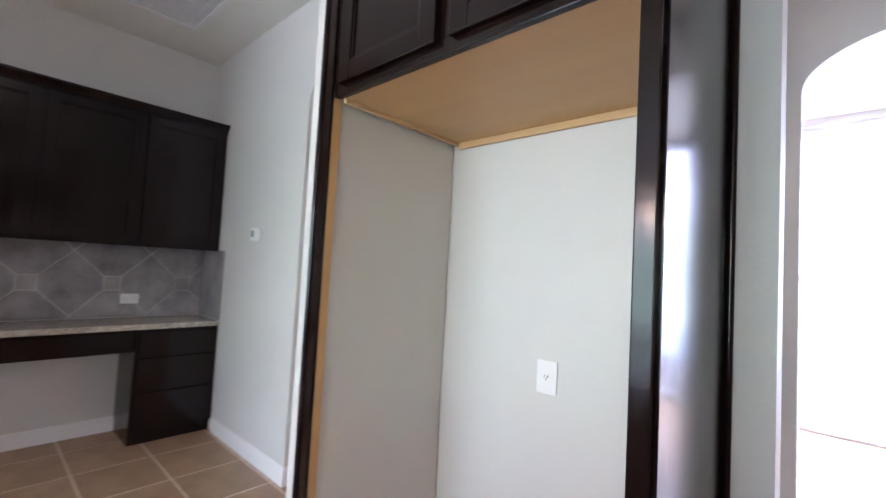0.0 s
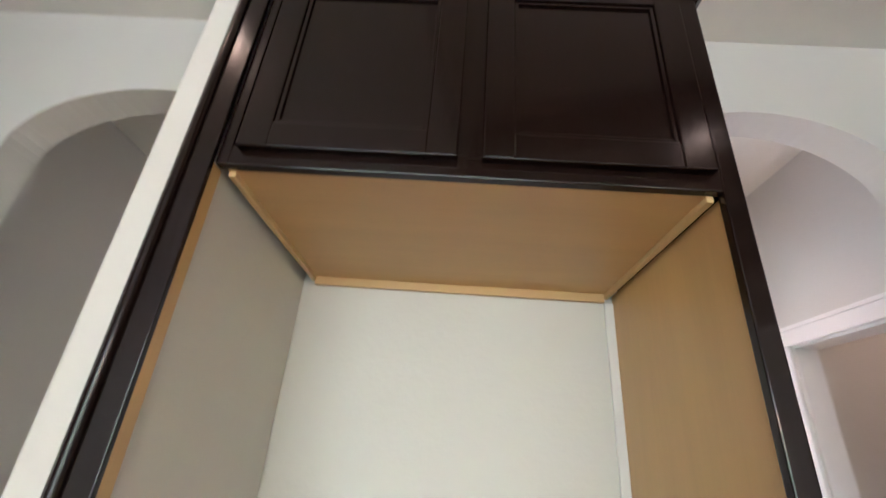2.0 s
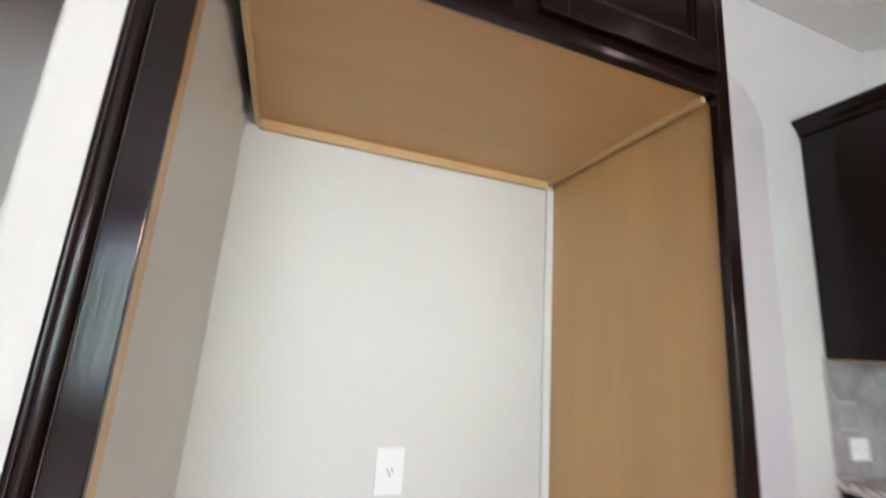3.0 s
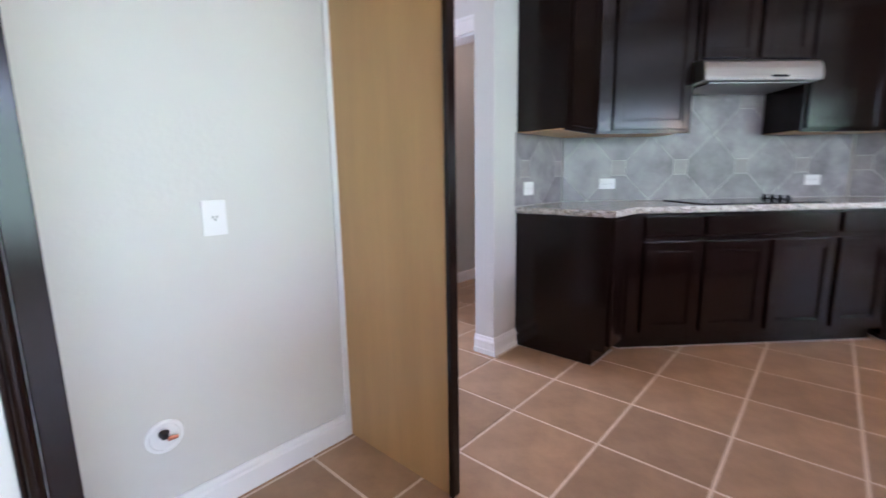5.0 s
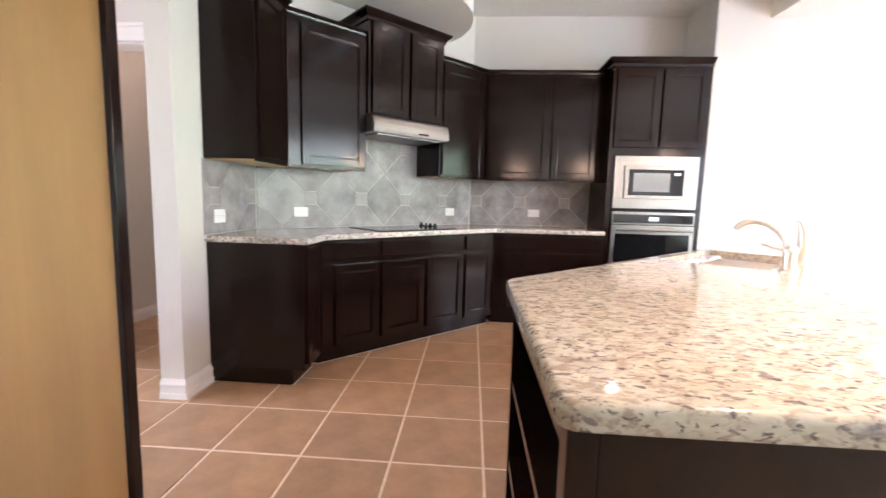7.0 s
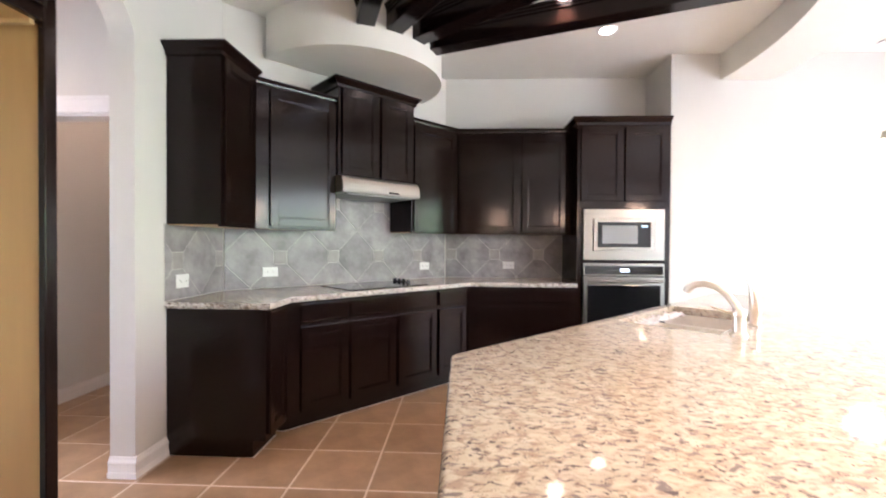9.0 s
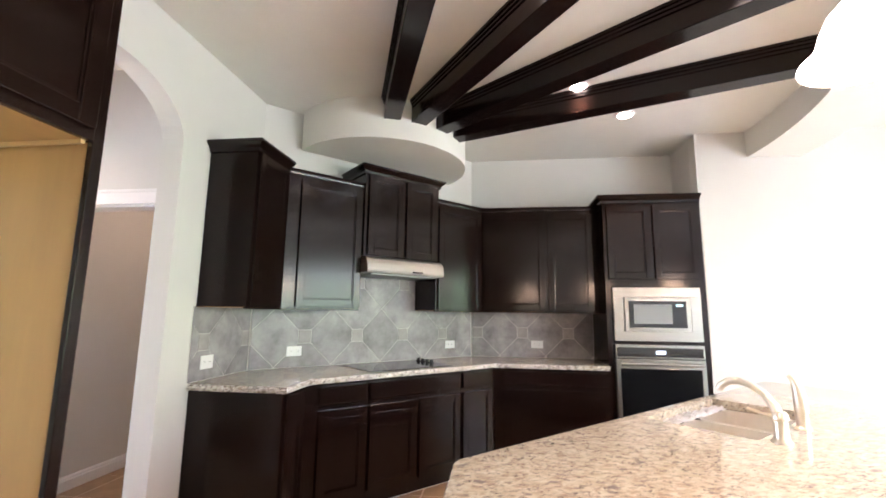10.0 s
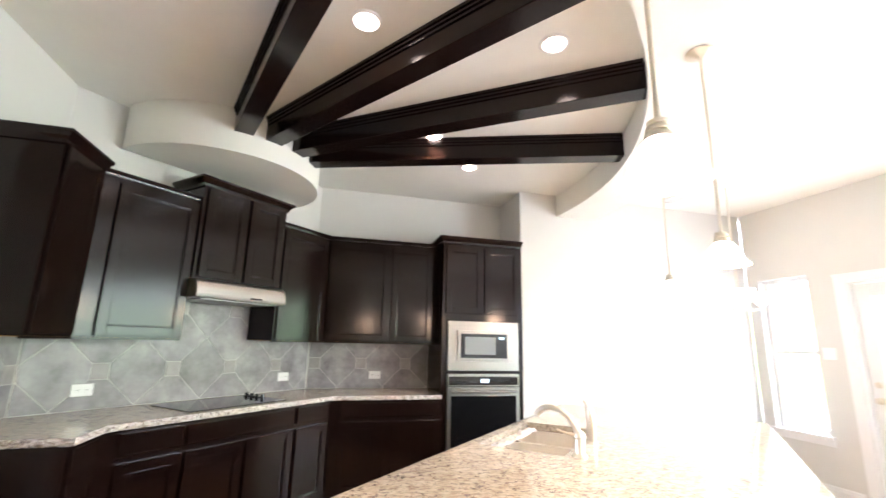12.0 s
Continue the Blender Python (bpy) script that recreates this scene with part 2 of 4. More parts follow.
wall("wall_north", "greige painted wall with two arched openings", -2.94, 2.90, 0.14, H, pose(0, 0, 0), [(-1.22, -0.24, 0, 2.31, 0.29), (1.09, 2.03, 0, 2.32, 0.31)])
wall("wall_cooktop", "greige painted angled wall behind the cooktop", -0.08, 2.20, 0.14, H, DWALL)
wall("wall_oven", "greige painted wall behind the oven cabinet", 0, 2.2, 0.14, H, EAST)
wall("wall_alcove", "short return wall beside the oven cabinet", 0.13, 0.556, 0.12, H, pose(3.82, -3.632, 0, 0, 0, 0) @ Matrix.Diagonal((1, -1, 1, 1)))
wall("wall_east", "bright white painted wall of the breakfast area", 0, 2.97, 0.14, H, pose(3.82, -3.63, 0, 0, 0, -90), edge=0.014)
wall("wall_garden", "painted wall with windows and a glazed door", -3.82, 2.94, 0.16, H, pose(0, YG, 0, 0, 0, 180),
     [(-3.68, -3.14, 0.56, 2.17, 0), (-2.79, -1.90, 0, 2.04, 0), (-1.6, 2.2, 0.5, 2.3, 0)])
wall("wall_west", "greige painted wall behind the desk", -6.76, 0.0, 0.14, H, pose(-2.80, 0, 0, 0, 0, 90))
# unseen wall, added to cut the window light that reaches the desk
wall("wall_nook_shade", "unseen painted wall added to shade the desk nook", -2.80, -1.45, 0.12, H, pose(0, -2.35, 0))
wall("wing_wall", "narrow painted wing wall beside the refrigerator space", -0.60, 0, 0.13, H, pose(0.0, 0, 0, 0, 0, 90), edge=0.012)

# hall behind the arches and the rooms off it
wall("wall_hall", "painted back wall of the hall with an arched opening", -2.86, 4.4, 0.14, H, pose(0, 1.5, 0), [(1.06, 2.09, 0, 2.35, 0.26)])
wall("wall_hall_side", "painted side wall of the hall with a cased doorway", -1.5, -0.14, 0.12, H, pose(2.3, 0, 0, 0, 0, -90), [(-1.08, -0.30, 0, 2.03, 0)])
wall("wall_hall_end", "painted end wall of the hall", 0, 1.36, 0.12, H, pose(-1.6, 0.14, 0, 0, 0, 90))
wall("wall_laundry", "painted far wall of the laundry room", 0, 1.36, 0.12, H, pose(4.2, 1.5, 0, 0, 0, -90))
wall("wall_laundry_side", "painted side wall of the laundry room", 2.42, 4.2, 0.116, H, pose(0, 1.38, 0))
wall("wall_laundry_back", "painted wall of the laundry room", 3.05, 4.2, 0.12, H, pose(0, 0.02, 0))
wall("wall_front_room_west", "painted side wall of the front room", 0, 2.6, 0.12, H, pose(-0.3, 1.64, 0, 0, 0, 90))
wall("wall_front_room_east", "painted side wall of the front room", 0, 2.6, 0.12, H, pose(3.4, 4.24, 0, 0, 0, -90))
wall("wall_front_room", "painted front room wall with a wide window", -0.42, 3.52, 0.14, H, pose(0, 4.1, 0), [(0.2, 3.1, 0.03, 2.93, 0)])


def slab(name, label, poly, z0, z1, material, category):
    return tagged(part(name, prism(bmesh.new(), poly, z0, z1), material), label, category, kind="structure")


PLAN = [(-2.94, -6.76), (3.96, -6.76), (4.52, -3.6), (4.52, 4.3), (-2.94, 4.3)]
floor = slab("floor", "brown ceramic tile floor with pale grout", PLAN, -0.1, -0.0004, GROUT, "floor")
slab("ceiling", "off-white painted ceiling", PLAN, H, H + 0.12, CEIL, "ceiling")
ground = slab("ground", "lawn outside the windows", [(-300, -300), (300, -300), (300, 300), (-300, 300)], -0.5, -0.3, mat("lawn", (0.07, 0.12, 0.03), 0.9, vary=0.4, vscale=2), "lawn")


def strip_prism(bm, inner, outer, z0, z1):
    rows = [[bm.verts.new((*p, z)) for p, z in ((i, z0), (o, z0), (o, z1), (i, z1))] for i, o in zip(inner, outer)]
    for a, b in zip(rows, rows[1:]):
        for k in range(4):
            bm.faces.new((a[k], a[(k + 1) % 4], b[(k + 1) % 4], b[k]))
    bm.faces.new(rows[0]), bm.faces.new(rows[-1])
    return bm


def arc(r, a0, a1, n):
    return [(RC.x - r * math.cos(a0 + (a1 - a0) * k / n), RC.y - r * math.sin(a0 + (a1 - a0) * k / n)) for k in range(n + 1)]


ring = part("ring_soffit", strip_prism(bmesh.new(), arc(3.29, -0.2388, 1.638, 90), arc(3.74, -0.2096, 1.630, 90), 2.76, H + 0.01), CEIL, smooth=True)
tagged(ring, "curved white dropped ceiling band carrying the pendants", "soffit", kind="structure")
sof = bmesh.new()
prism(sof, [(HC.x + 0.77 * math.cos(a), HC.y + 0.77 * math.sin(a)) for a in [radians(135 + 180 * k / 48) for k in range(49)]], 2.67, H + 0.01)
tagged(part("hood_soffit", sof, CEIL, smooth=True), "half-round white soffit above the range hood", "soffit", kind="structure")
# added pale ground over the lawn, so the garden windows stay white low down
slab("patio", "pale concrete ground added to whiten the view through the garden windows", [(-14, -6.8), (22, -6.8), (22, -15.9), (-14, -15.9)], -0.295, -0.12, mat("concrete", (0.6, 0.58, 0.54), 0.8, vary=0.15, vscale=3), "patio")
slab("front_walk", "pale concrete front walk", [(-8, 4.3), (12, 4.3), (12, 13.9), (-8, 13.9)], -0.295, -0.12, mat("concrete_walk", (0.6, 0.58, 0.54), 0.8, vary=0.15, vscale=3), "walk")


def backdrop(name, label, x0, x1, y, z0, z1, low, high):
    """A plain glowing board of haze and garden outside the windows."""
    m = bpy.data.materials.new(name)
    m.use_nodes = True
    nt = m.node_tree
    b = nt.nodes["Principled BSDF"]
    b.inputs["Base Color"].default_value = (0, 0, 0, 1)
    tc = nt.nodes.new("ShaderNodeTexCoord")
    sp = nt.nodes.new("ShaderNodeSeparateXYZ")
    rp = nt.nodes.new("ShaderNodeValToRGB")
    nt.links.new(tc.outputs["Generated"], sp.inputs[0])
    nt.links.new(sp.outputs[2], rp.inputs[0])
    nt.links.new(rp.outputs[0], b.inputs["Emission Color"])
    b.inputs["Emission Strength"].default_value = 3.0
    rp.color_ramp.elements[0].color, rp.color_ramp.elements[1].color = (*low, 1), (*high, 1)
    rp.color_ramp.elements[0].position, rp.color_ramp.elements[1].position = 0.32, 0.45
    ob = part(name, bx(x0, x1, y - 0.02, y + 0.02, z0, z1), m)
    return tagged(ob, label, "backdrop", kind="structure")


backdrop("backdrop_garden", "hazy green garden and bright sky", -16, 20, -16.0, -0.25, 9.0, (0.30, 0.56, 0.20), (0.85, 0.95, 1.0))
backdrop("backdrop_front", "bright hazy sky and lawn", -14, 18, 14.0, -0.25, 9.0, (0.50, 0.62, 0.45), (0.9, 0.96, 1.0))

# ---- cabinets ----
DOOR_T = 0.02


def door_part(parent, x0, x1, z0, z1, y, name="door", rail=0.058):
    """A recessed-panel front whose back lies at y, facing -y."""
    f = y - DOOR_T
    i = rail - 0.002
    d = part(name, bx(x0 + i, x1 - i, y - 0.010, y - 0.002, z0 + i, z1 - i), ESP, parent)
    part("stile", bx(x0, x0 + rail, f, y, z0, z1, bevel=0.003), ESP, d)
    part("stile", bx(x1 - rail, x1, f, y, z0, z1, bevel=0.003), ESP, d)
    part("rail", bx(x0 + rail - 0.001, x1 - rail + 0.001, f + 0.0006, y, z1 - rail, z1, bevel=0.003), ESP, d)
    part("rail", bx(x0 + rail - 0.001, x1 - rail + 0.001, f + 0.0006, y, z0, z0 + rail, bevel=0.003), ESP, d)
    # bead round the panel
    b2 = bmesh.new()
    w = 0.009
    box(b2, x0 + rail, x0 + rail + w, y - 0.0155, y - 0.009, z0 + rail, z1 - rail, 0.002)
    box(b2, x1 - rail - w, x1 - rail, y - 0.0155, y - 0.009, z0 + rail, z1 - rail, 0.002)
    box(b2, x0 + rail + w, x1 - rail - w, y - 0.0155, y - 0.009, z0 + rail, z0 + rail + w, 0.002)
    box(b2, x0 + rail + w, x1 - rail - w, y - 0.0155, y - 0.009, z1 - rail - w, z1 - rail, 0.002)
    part("bead", b2, ESP, d)
    return d


def drawer_part(parent, x0, x1, z0, z1, y, name="drawer_front"):
    return part(name, bx(x0, x1, y - DOOR_T, y, z0, z1, bevel=0.004), ESP, parent)


CROWN = [(0, 0), (0.012, 0), (0.016, 0.022), (0.028, 0.036), (0.046, 0.052), (0.05, 0.056), (0.05, 0.07), (0, 0.07)]


LOW_CROWN = [(0, 0.03), (0.007, 0.03), (0.010, 0.042), (0.019, 0.050), (0.022, 0.053), (0.022, 0.064), (0, 0.064)]


def crown_at(path, z, parent, profile=None):
    return part("crown", sweep(bmesh.new(), path, [(o, z + dz) for o, dz in profile or CROWN]), ESP, parent)


def split(x0, x1, n, gap=0.03, edge=0.022):
    w = (x1 - x0 - 2 * edge - gap * (n - 1)) / n
    return [(x0 + edge + k * (w + gap), x0 + edge + k * (w + gap) + w) for k in range(n)]


def upper(label, m, poly, front, z0, z1, doors, crown=None, depth=0.33, group="wall cabinets", profile=None):
    """A wall cabinet: poly is its plan, front (x0, x1) the stretch of its face at y=-depth."""
    c = thing("wall_cabinet", label, "cabinet", m, group)
    part("body", prism(bmesh.new(), poly, z0, z1, 0.002), ESP, c)
    part("underside", prism(bmesh.new(), [(x * 0.985 + 0.0075 * (poly[0][0] + poly[1][0]), y * 0.93 - 0.004) for x, y in poly], z0 - 0.0035, z0 + 0.002), MAPLE_X, c, "natural maple underside")
    x0, x1 = poly[3][0], poly[2][0]
    part("bottom_rail", bx(x0 + 0.001, x1 - 0.001, -depth + 0.0005, -depth + 0.019, z0 - 0.012, z0 - 0.0005, bevel=0.002), ESP, c)
    for a, b in split(*front, doors) if isinstance(doors, int) else doors:
        door_part(c, a, b, z0 + 0.012, z1 - 0.03, -depth)
    if crown:
        crown_at(crown, z1 - 0.03, c, profile)
    return c


def base(label, m, poly, front, units, depth=0.60, top=0.875, group="base cabinets"):
    c = thing("base_cabinet", label, "cabinet", m, group)
    part("body", prism(bmesh.new(), poly, 0.10, top, 0.002), ESP, c)
    toe = [(x, max(y, -depth + 0.075)) for x, y in poly]
    part("toe_kick", prism(bmesh.new(), toe, 0.0, 0.10), ESP, c)
    part("caulk_line", prism(bmesh.new(), [(x, y if y > -0.1 else y - 0.006) for x, y in toe], 0.0, 0.0045), TRIM, c, "pale caulk along the floor")
    for kind, a, b in units:
        if kind == "drawer_door":
            drawer_part(c, a, b, 0.735, top - 0.02, -depth)
            door_part(c, a, b, 0.13, 0.70, -depth)
        elif kind == "door":
            door_part(c, a, b, 0.13, 0.70, -depth)
        elif kind == "drawer":
            drawer_part(c, a, b, 0.735, top - 0.02, -depth)
    return c


UZ0, UZ1 = 1.37, 2.385
# wall run beside the arch
upper("espresso wall cabinet at the end of the run beside the arch", pose(0, 0, 0), [(2.27, -0.003), (2.815, -0.003), (2.683, -0.33), (2.27, -0.33)], (2.27, 2.683), UZ0, UZ1, 1,
      [(2.27, -0.004), (2.27, -0.33), (2.683, -0.33)])
upper("espresso wall cabinet on the angled wall with daylight on its door", DIAG, [(0.02, 0.014), (0.742, 0.014), (0.742, -0.33), (0.138, -0.33)], None, UZ0, UZ1 - 0.03, [(0.236, 0.735)], [(0.138, -0.33), (0.742, -0.33)], profile=LOW_CROWN)
upper("taller espresso cabinet above the range hood", DIAG, [(0.745, 0.005), (1.489, 0.005), (1.489, -0.36), (0.745, -0.36)], None, 1.79, 2.50, [(0.776, 1.111), (1.139, 1.462)],
      [(0.745, 0.004), (0.745, -0.36), (1.489, -0.36), (1.489, 0.004)], depth=0.36)
upper("espresso wall cabinet on the angled wall beside the hood", DIAG, [(1.492, -0.003), (2.194, -0.003), (2.062, -0.33), (1.492, -0.33)], None, UZ0, UZ1 - 0.03, [(1.514, 2.035)], [(1.492, -0.33), (2.062, -0.33)], profile=LOW_CROWN)
upper("espresso two-door wall cabinet beside the oven tower", EAST, [(0.006, -0.003), (1.232, -0.003), (1.232, -0.33), (0.138, -0.33)], None, UZ0, UZ1 - 0.03, [(0.16, 0.738), (0.766, 1.187)], [(0.138, -0.33), (1.232, -0.33)], profile=LOW_CROWN)

base("espresso end base cabinet beside the arch", pose(0, 0, 0), [(2.27, -0.003), (2.815, -0.003), (2.573, -0.60), (2.27, -0.60)], None, [("drawer_door", 2.295, 2.535)])
base("espresso base cabinet with a drawer over a door", DIAG, [(0.006, -0.003), (0.703, -0.003), (0.703, -0.60), (0.25, -0.60)], None, [("drawer_door", 0.343, 0.693)])
base("espresso cooktop base cabinet with two doors", DIAG, [(0.706, -0.003), (1.560, -0.003), (1.560, -0.60), (0.706, -0.60)], None, [("drawer", 0.718, 1.546), ("door", 0.718, 1.118), ("door", 1.146, 1.546)])
base("narrow espresso base cabinet with a drawer over a door", DIAG, [(1.563, -0.003), (2.194, -0.003), (1.952, -0.60), (1.563, -0.60)], None, [("drawer_door", 1.578, 1.91)])
base("espresso base cabinet with drawers over two doors beside the oven", EAST, [(0.006, -0.003), (1.232, -0.003), (1.232, -0.60), (0.25, -0.60)], None, [("drawer", 0.33, 1.215), ("door", 0.33, 0.76), ("door", 0.785, 1.215)])

# ---- worktop ----


def rough_slab(name, label, poly, z0, z1, rough_edges, step=0.014, jig=0.009, category="worktop"):
    """A stone slab; the listed edges (by index) are chiselled."""
    rnd = random.Random(5)
    pts = []
    for i, (x, y) in enumerate(poly):
        x2, y2 = poly[(i + 1) % len(poly)]
        n = max(1, int(math.hypot(x2 - x, y2 - y) / step)) if i in rough_edges else 1
        pts += [(x + (x2 - x) * k / n, y + (y2 - y) * k / n, i in rough_edges) for k in range(n)]
    bm = bmesh.new()
    rows = []
    for z, ins in ((z0, 0.006), (z0 + 0.008, 0.002), (z0 + 0.018, 0.0), (z1 - 0.012, 0.0), (z1 - 0.004, 0.001), (z1, 0.004)):
        row = []
        for k, (x, y, r) in enumerate(pts):
            a, b = pts[k - 1], pts[(k + 1) % len(pts)]
            t = Vector((b[0] - a[0], b[1] - a[1])).normalized()
            d = ins + (rnd.uniform(0, jig) if r and z < z1 else 0)
            row.append(bm.verts.new((x - t.y * d, y + t.x * d, z)))
        rows.append(row)
    n = len(pts)
    for a, b in zip(rows, rows[1:]):
        for k in range(n):
            bm.faces.new((a[k], a[(k + 1) % n], b[(k + 1) % n], b[k]))
    bm.faces.new(rows[0]), bm.faces.new(rows[-1])
    for f in bm.faces:
        f.normal_update()
        f.material_index = 1 if abs(f.normal.z) < 0.7 else 0
    return tagged(part(name, bm, (GRANITE, CHISELLED_DAYLIT)), label, category)


rough_slab("countertop", "speckled granite worktop with a chiselled edge on the base cabinets",
           [(2.24, -0.003), (2.24, -0.64), (2.555, -0.64), (3.741, -1.826), (3.741, -2.788), (4.373, -2.788), (4.373, -1.568), (2.866, -0.003)], 0.876, 0.914, {0, 1, 2, 3})

# cooktop on the angled worktop
cook = thing("cooktop", "black glass electric cooktop with dark knobs", "cooktop", DIAG @ pose(1.12, -0.325, 0.9145))
part("glass_top", bx(-0.38, 0.38, -0.24, 0.24, 0, 0.006, bevel=0.002), BLACK, cook)
for k in range(4):
    part("knob", lathe(bmesh.new(), [(0.021, 0.006), (0.021, 0.012), (0.016, 0.015), (0.0135, 0.034), (0.0, 0.035)], 16, Matrix.Translation((0.325, -0.02 + 0.065 * k, 0))), BLACK, cook, smooth=True)

# range hood
hood = thing("range_hood", "stainless steel under-cabinet range hood", "range hood", DIAG @ pose(0.738, 0, 0))
bm = bmesh.new()
prof = [(-0.004, 1.65), (-0.004, 1.785), (-0.405, 1.785), (-0.437, 1.765), (-0.452, 1.725), (-0.458, 1.675), (-0.452, 1.657)]
lo = [bm.verts.new((0.0, y, z)) for y, z in prof]
hi = [bm.verts.new((0.75, y, z)) for y, z in prof]
bm.faces.new(lo), bm.faces.new(hi)
for i in range(len(prof)):
    j = (i + 1) % len(prof)
    bm.faces.new((lo[i], lo[j], hi[j], hi[i]))
bmesh.ops.bevel(bm, geom=list(bm.edges), offset=0.004, segments=2, affect="EDGES")
part("canopy", bm, HOOD_STEEL, hood)
part("control_strip", bx(0.42, 0.52, -0.459, -0.450, 1.672, 1.684), BLACK, hood, "small dark control strip")
part("filter", bx(0.06, 0.70, -0.41, -0.06, 1.645, 1.651), mat("filter_mesh", (0.3, 0.3, 0.29), 0.5, metal=1.0), hood, "grey filter under the hood")

# ---- oven tower ----
tower = thing("oven_cabinet", "tall espresso oven cabinet reaching above the wall cabinets", "cabinet", pose(4.376, -2.79, 0, 0, 0, -90))
TD, TW = 0.576, 0.832
part("side_panel", bx(0, 0.045, -TD, -0.003, 0, 2.37), ESP, tower)
part("side_panel", bx(TW - 0.045, TW, -TD, -0.003, 0, 2.37), ESP, tower)
part("upper_box", bx(0.0455, TW - 0.0455, -TD, -0.003, 1.595, 2.37), ESP, tower)
part("drawer_box", bx(0.0455, TW - 0.0455, -TD, -0.003, 0.10, 0.33), ESP, tower)
part("toe_kick", bx(0.0455, TW - 0.0455, -TD + 0.05, -0.003, 0.0, 0.0995), ESP, tower)
part("back_panel", bx(0.0455, TW - 0.0455, -0.05, -0.003, 0.3305, 1.5945), ESP, tower)
part("divider", bx(0.0455, TW - 0.0455, -TD, -0.0505, 1.098, 1.126), ESP, tower)
for a, b in split(0, TW, 2, 0.02, 0.03):
    door_part(tower, a, b, 1.665, 2.33, -TD)
drawer_part(tower, 0.04, TW - 0.04, 0.12, 0.31, -TD)
crown_at([(0, -0.2), (0, -TD), (TW, -TD)], 2.355, tower)


def appliance_frame(parent, x0, x1, z0, z1, y, w, material, name):
    bm = bmesh.new()
    box(bm, x0, x1, y, y + 0.03, z1 - w, z1, 0.002)
    box(bm, x0, x1, y, y + 0.03, z0, z0 + w, 0.002)
    box(bm, x0, x0 + w, y, y + 0.03, z0 + w, z1 - w, 0.002)
    box(bm, x1 - w, x1, y, y + 0.03, z0 + w, z1 - w, 0.002)
    return part(name, bm, material, parent)


M_IN = pose(4.376, -2.79, 0, 0, 0, -90)
mw = thing("microwave_oven", "built-in stainless steel microwave oven with a trim kit", "microwave", M_IN)
fx0, fx1 = 0.055, 0.778
appliance_frame(mw, fx0, fx1, 1.128, 1.59, -TD - 0.022, 0.085, STEEL, "trim_frame")
part("body", bx(fx0 + 0.08, fx1 - 0.08, -TD + 0.004, -0.1, 1.18, 1.55), DARK, mw)
part("door", bx(fx0 + 0.09, fx1 - 0.09, -TD - 0.03, -TD + 0.003, 1.214, 1.504, bevel=0.004), STEEL, mw)
part("window", bx(fx0 + 0.125, fx1 - 0.125, -TD - 0.034, -TD - 0.029, 1.245, 1.473, bevel=0.002), BLACK, mw, "black glass microwave front")
part("inner_window", bx(fx0 + 0.165, fx1 - 0.245, -TD - 0.036, -TD - 0.0335, 1.278, 1.442), SCREEN, mw, "grey screened window")
part("display", bx(fx1 - 0.21, fx1 - 0.155, -TD - 0.036, -TD - 0.0335, 1.425, 1.445), glow("display", (0.5, 0.8, 0.9), 0.12), mw, "small lit display")

ov = thing("wall_oven", "built-in stainless steel wall oven with a black glass door", "oven", M_IN)
part("body", bx(fx0 + 0.02, fx1 - 0.02, -TD + 0.004, -0.06, 0.345, 1.09), DARK, ov)
part("control_panel", bx(fx0, fx1, -TD - 0.025, -TD + 0.004, 0.985, 1.098, bevel=0.003), STEEL, ov)
part("control_glass", bx(fx0 + 0.012, fx1 - 0.012, -TD - 0.028, -TD - 0.0245, 0.997, 1.075, bevel=0.001), BLACK, ov, "black glass control panel")
part("display", bx(0.385, 0.465, -TD - 0.0295, -TD - 0.0275, 1.02, 1.052), glow("oven_display", (0.6, 0.8, 0.9), 0.3), ov, "small lit clock display")
od = part("door", bx(fx0, fx1, -TD - 0.03, -TD + 0.004, 0.34, 0.975, bevel=0.004), STEEL, ov)
part("door_glass", bx(fx0 + 0.035, fx1 - 0.035, -TD - 0.034, -TD - 0.029, 0.40, 0.90, bevel=0.002), BLACK, od, "black glass oven door")
bm = bmesh.new()
tube(bm, [(fx0 + 0.03, -TD - 0.072, 0.94), (fx1 - 0.03, -TD - 0.072, 0.94)], 0.013)
for x in (fx0 + 0.06, fx1 - 0.06):
    tube(bm, [(x, -TD - 0.03, 0.94), (x, -TD - 0.068, 0.94)], 0.009, 8)
part("handle", bm, STEEL, od, "brushed steel bar handle", smooth=True)

# ---- refrigerator surround ----
sur = thing("refrigerator_surround", "tall espresso refrigerator surround with an empty bay", "cabinet")
NW = 0.948        # bay width
FY = -0.60        # front plane
part("side_panel", bx(NW, NW + 0.018, FY + 0.02, -0.003, 0.0, 1.86), MAPLE, sur, "natural maple inner face")
part("outer_panel", bx(NW + 0.0185, NW + 0.036, FY + 0.02, -0.003, 0.0, 2.40), ESP, sur)
part("stile", bx(NW - 0.008, NW + 0.029, FY, FY + 0.0195, 0.0, 2.42, bevel=0.003), ESP, sur, "espresso front stile")
part("scribe_moulding", tube(bmesh.new(), [(NW + 0.044, -0.013, 0.0), (NW + 0.044, -0.013, 2.38)], 0.010, 12), ESP, sur, smooth=True)
part("stile", bx(-0.033, 0.0065, FY - 0.012, FY - 0.001, 0.0, 2.42, bevel=0.002), ESP, sur, "espresso front stile")
part("filler", bx(0.0002, 0.006, FY - 0.0008, FY + 0.028, 0.0, 1.862), MAPLE, sur, "raw maple edge behind the stile")
part("scribe_moulding", tube(bmesh.new(), [(-0.045, FY - 0.0115, 0.0), (-0.045, FY - 0.0115, 2.40)], 0.0105, 12), ESP, sur, smooth=True)
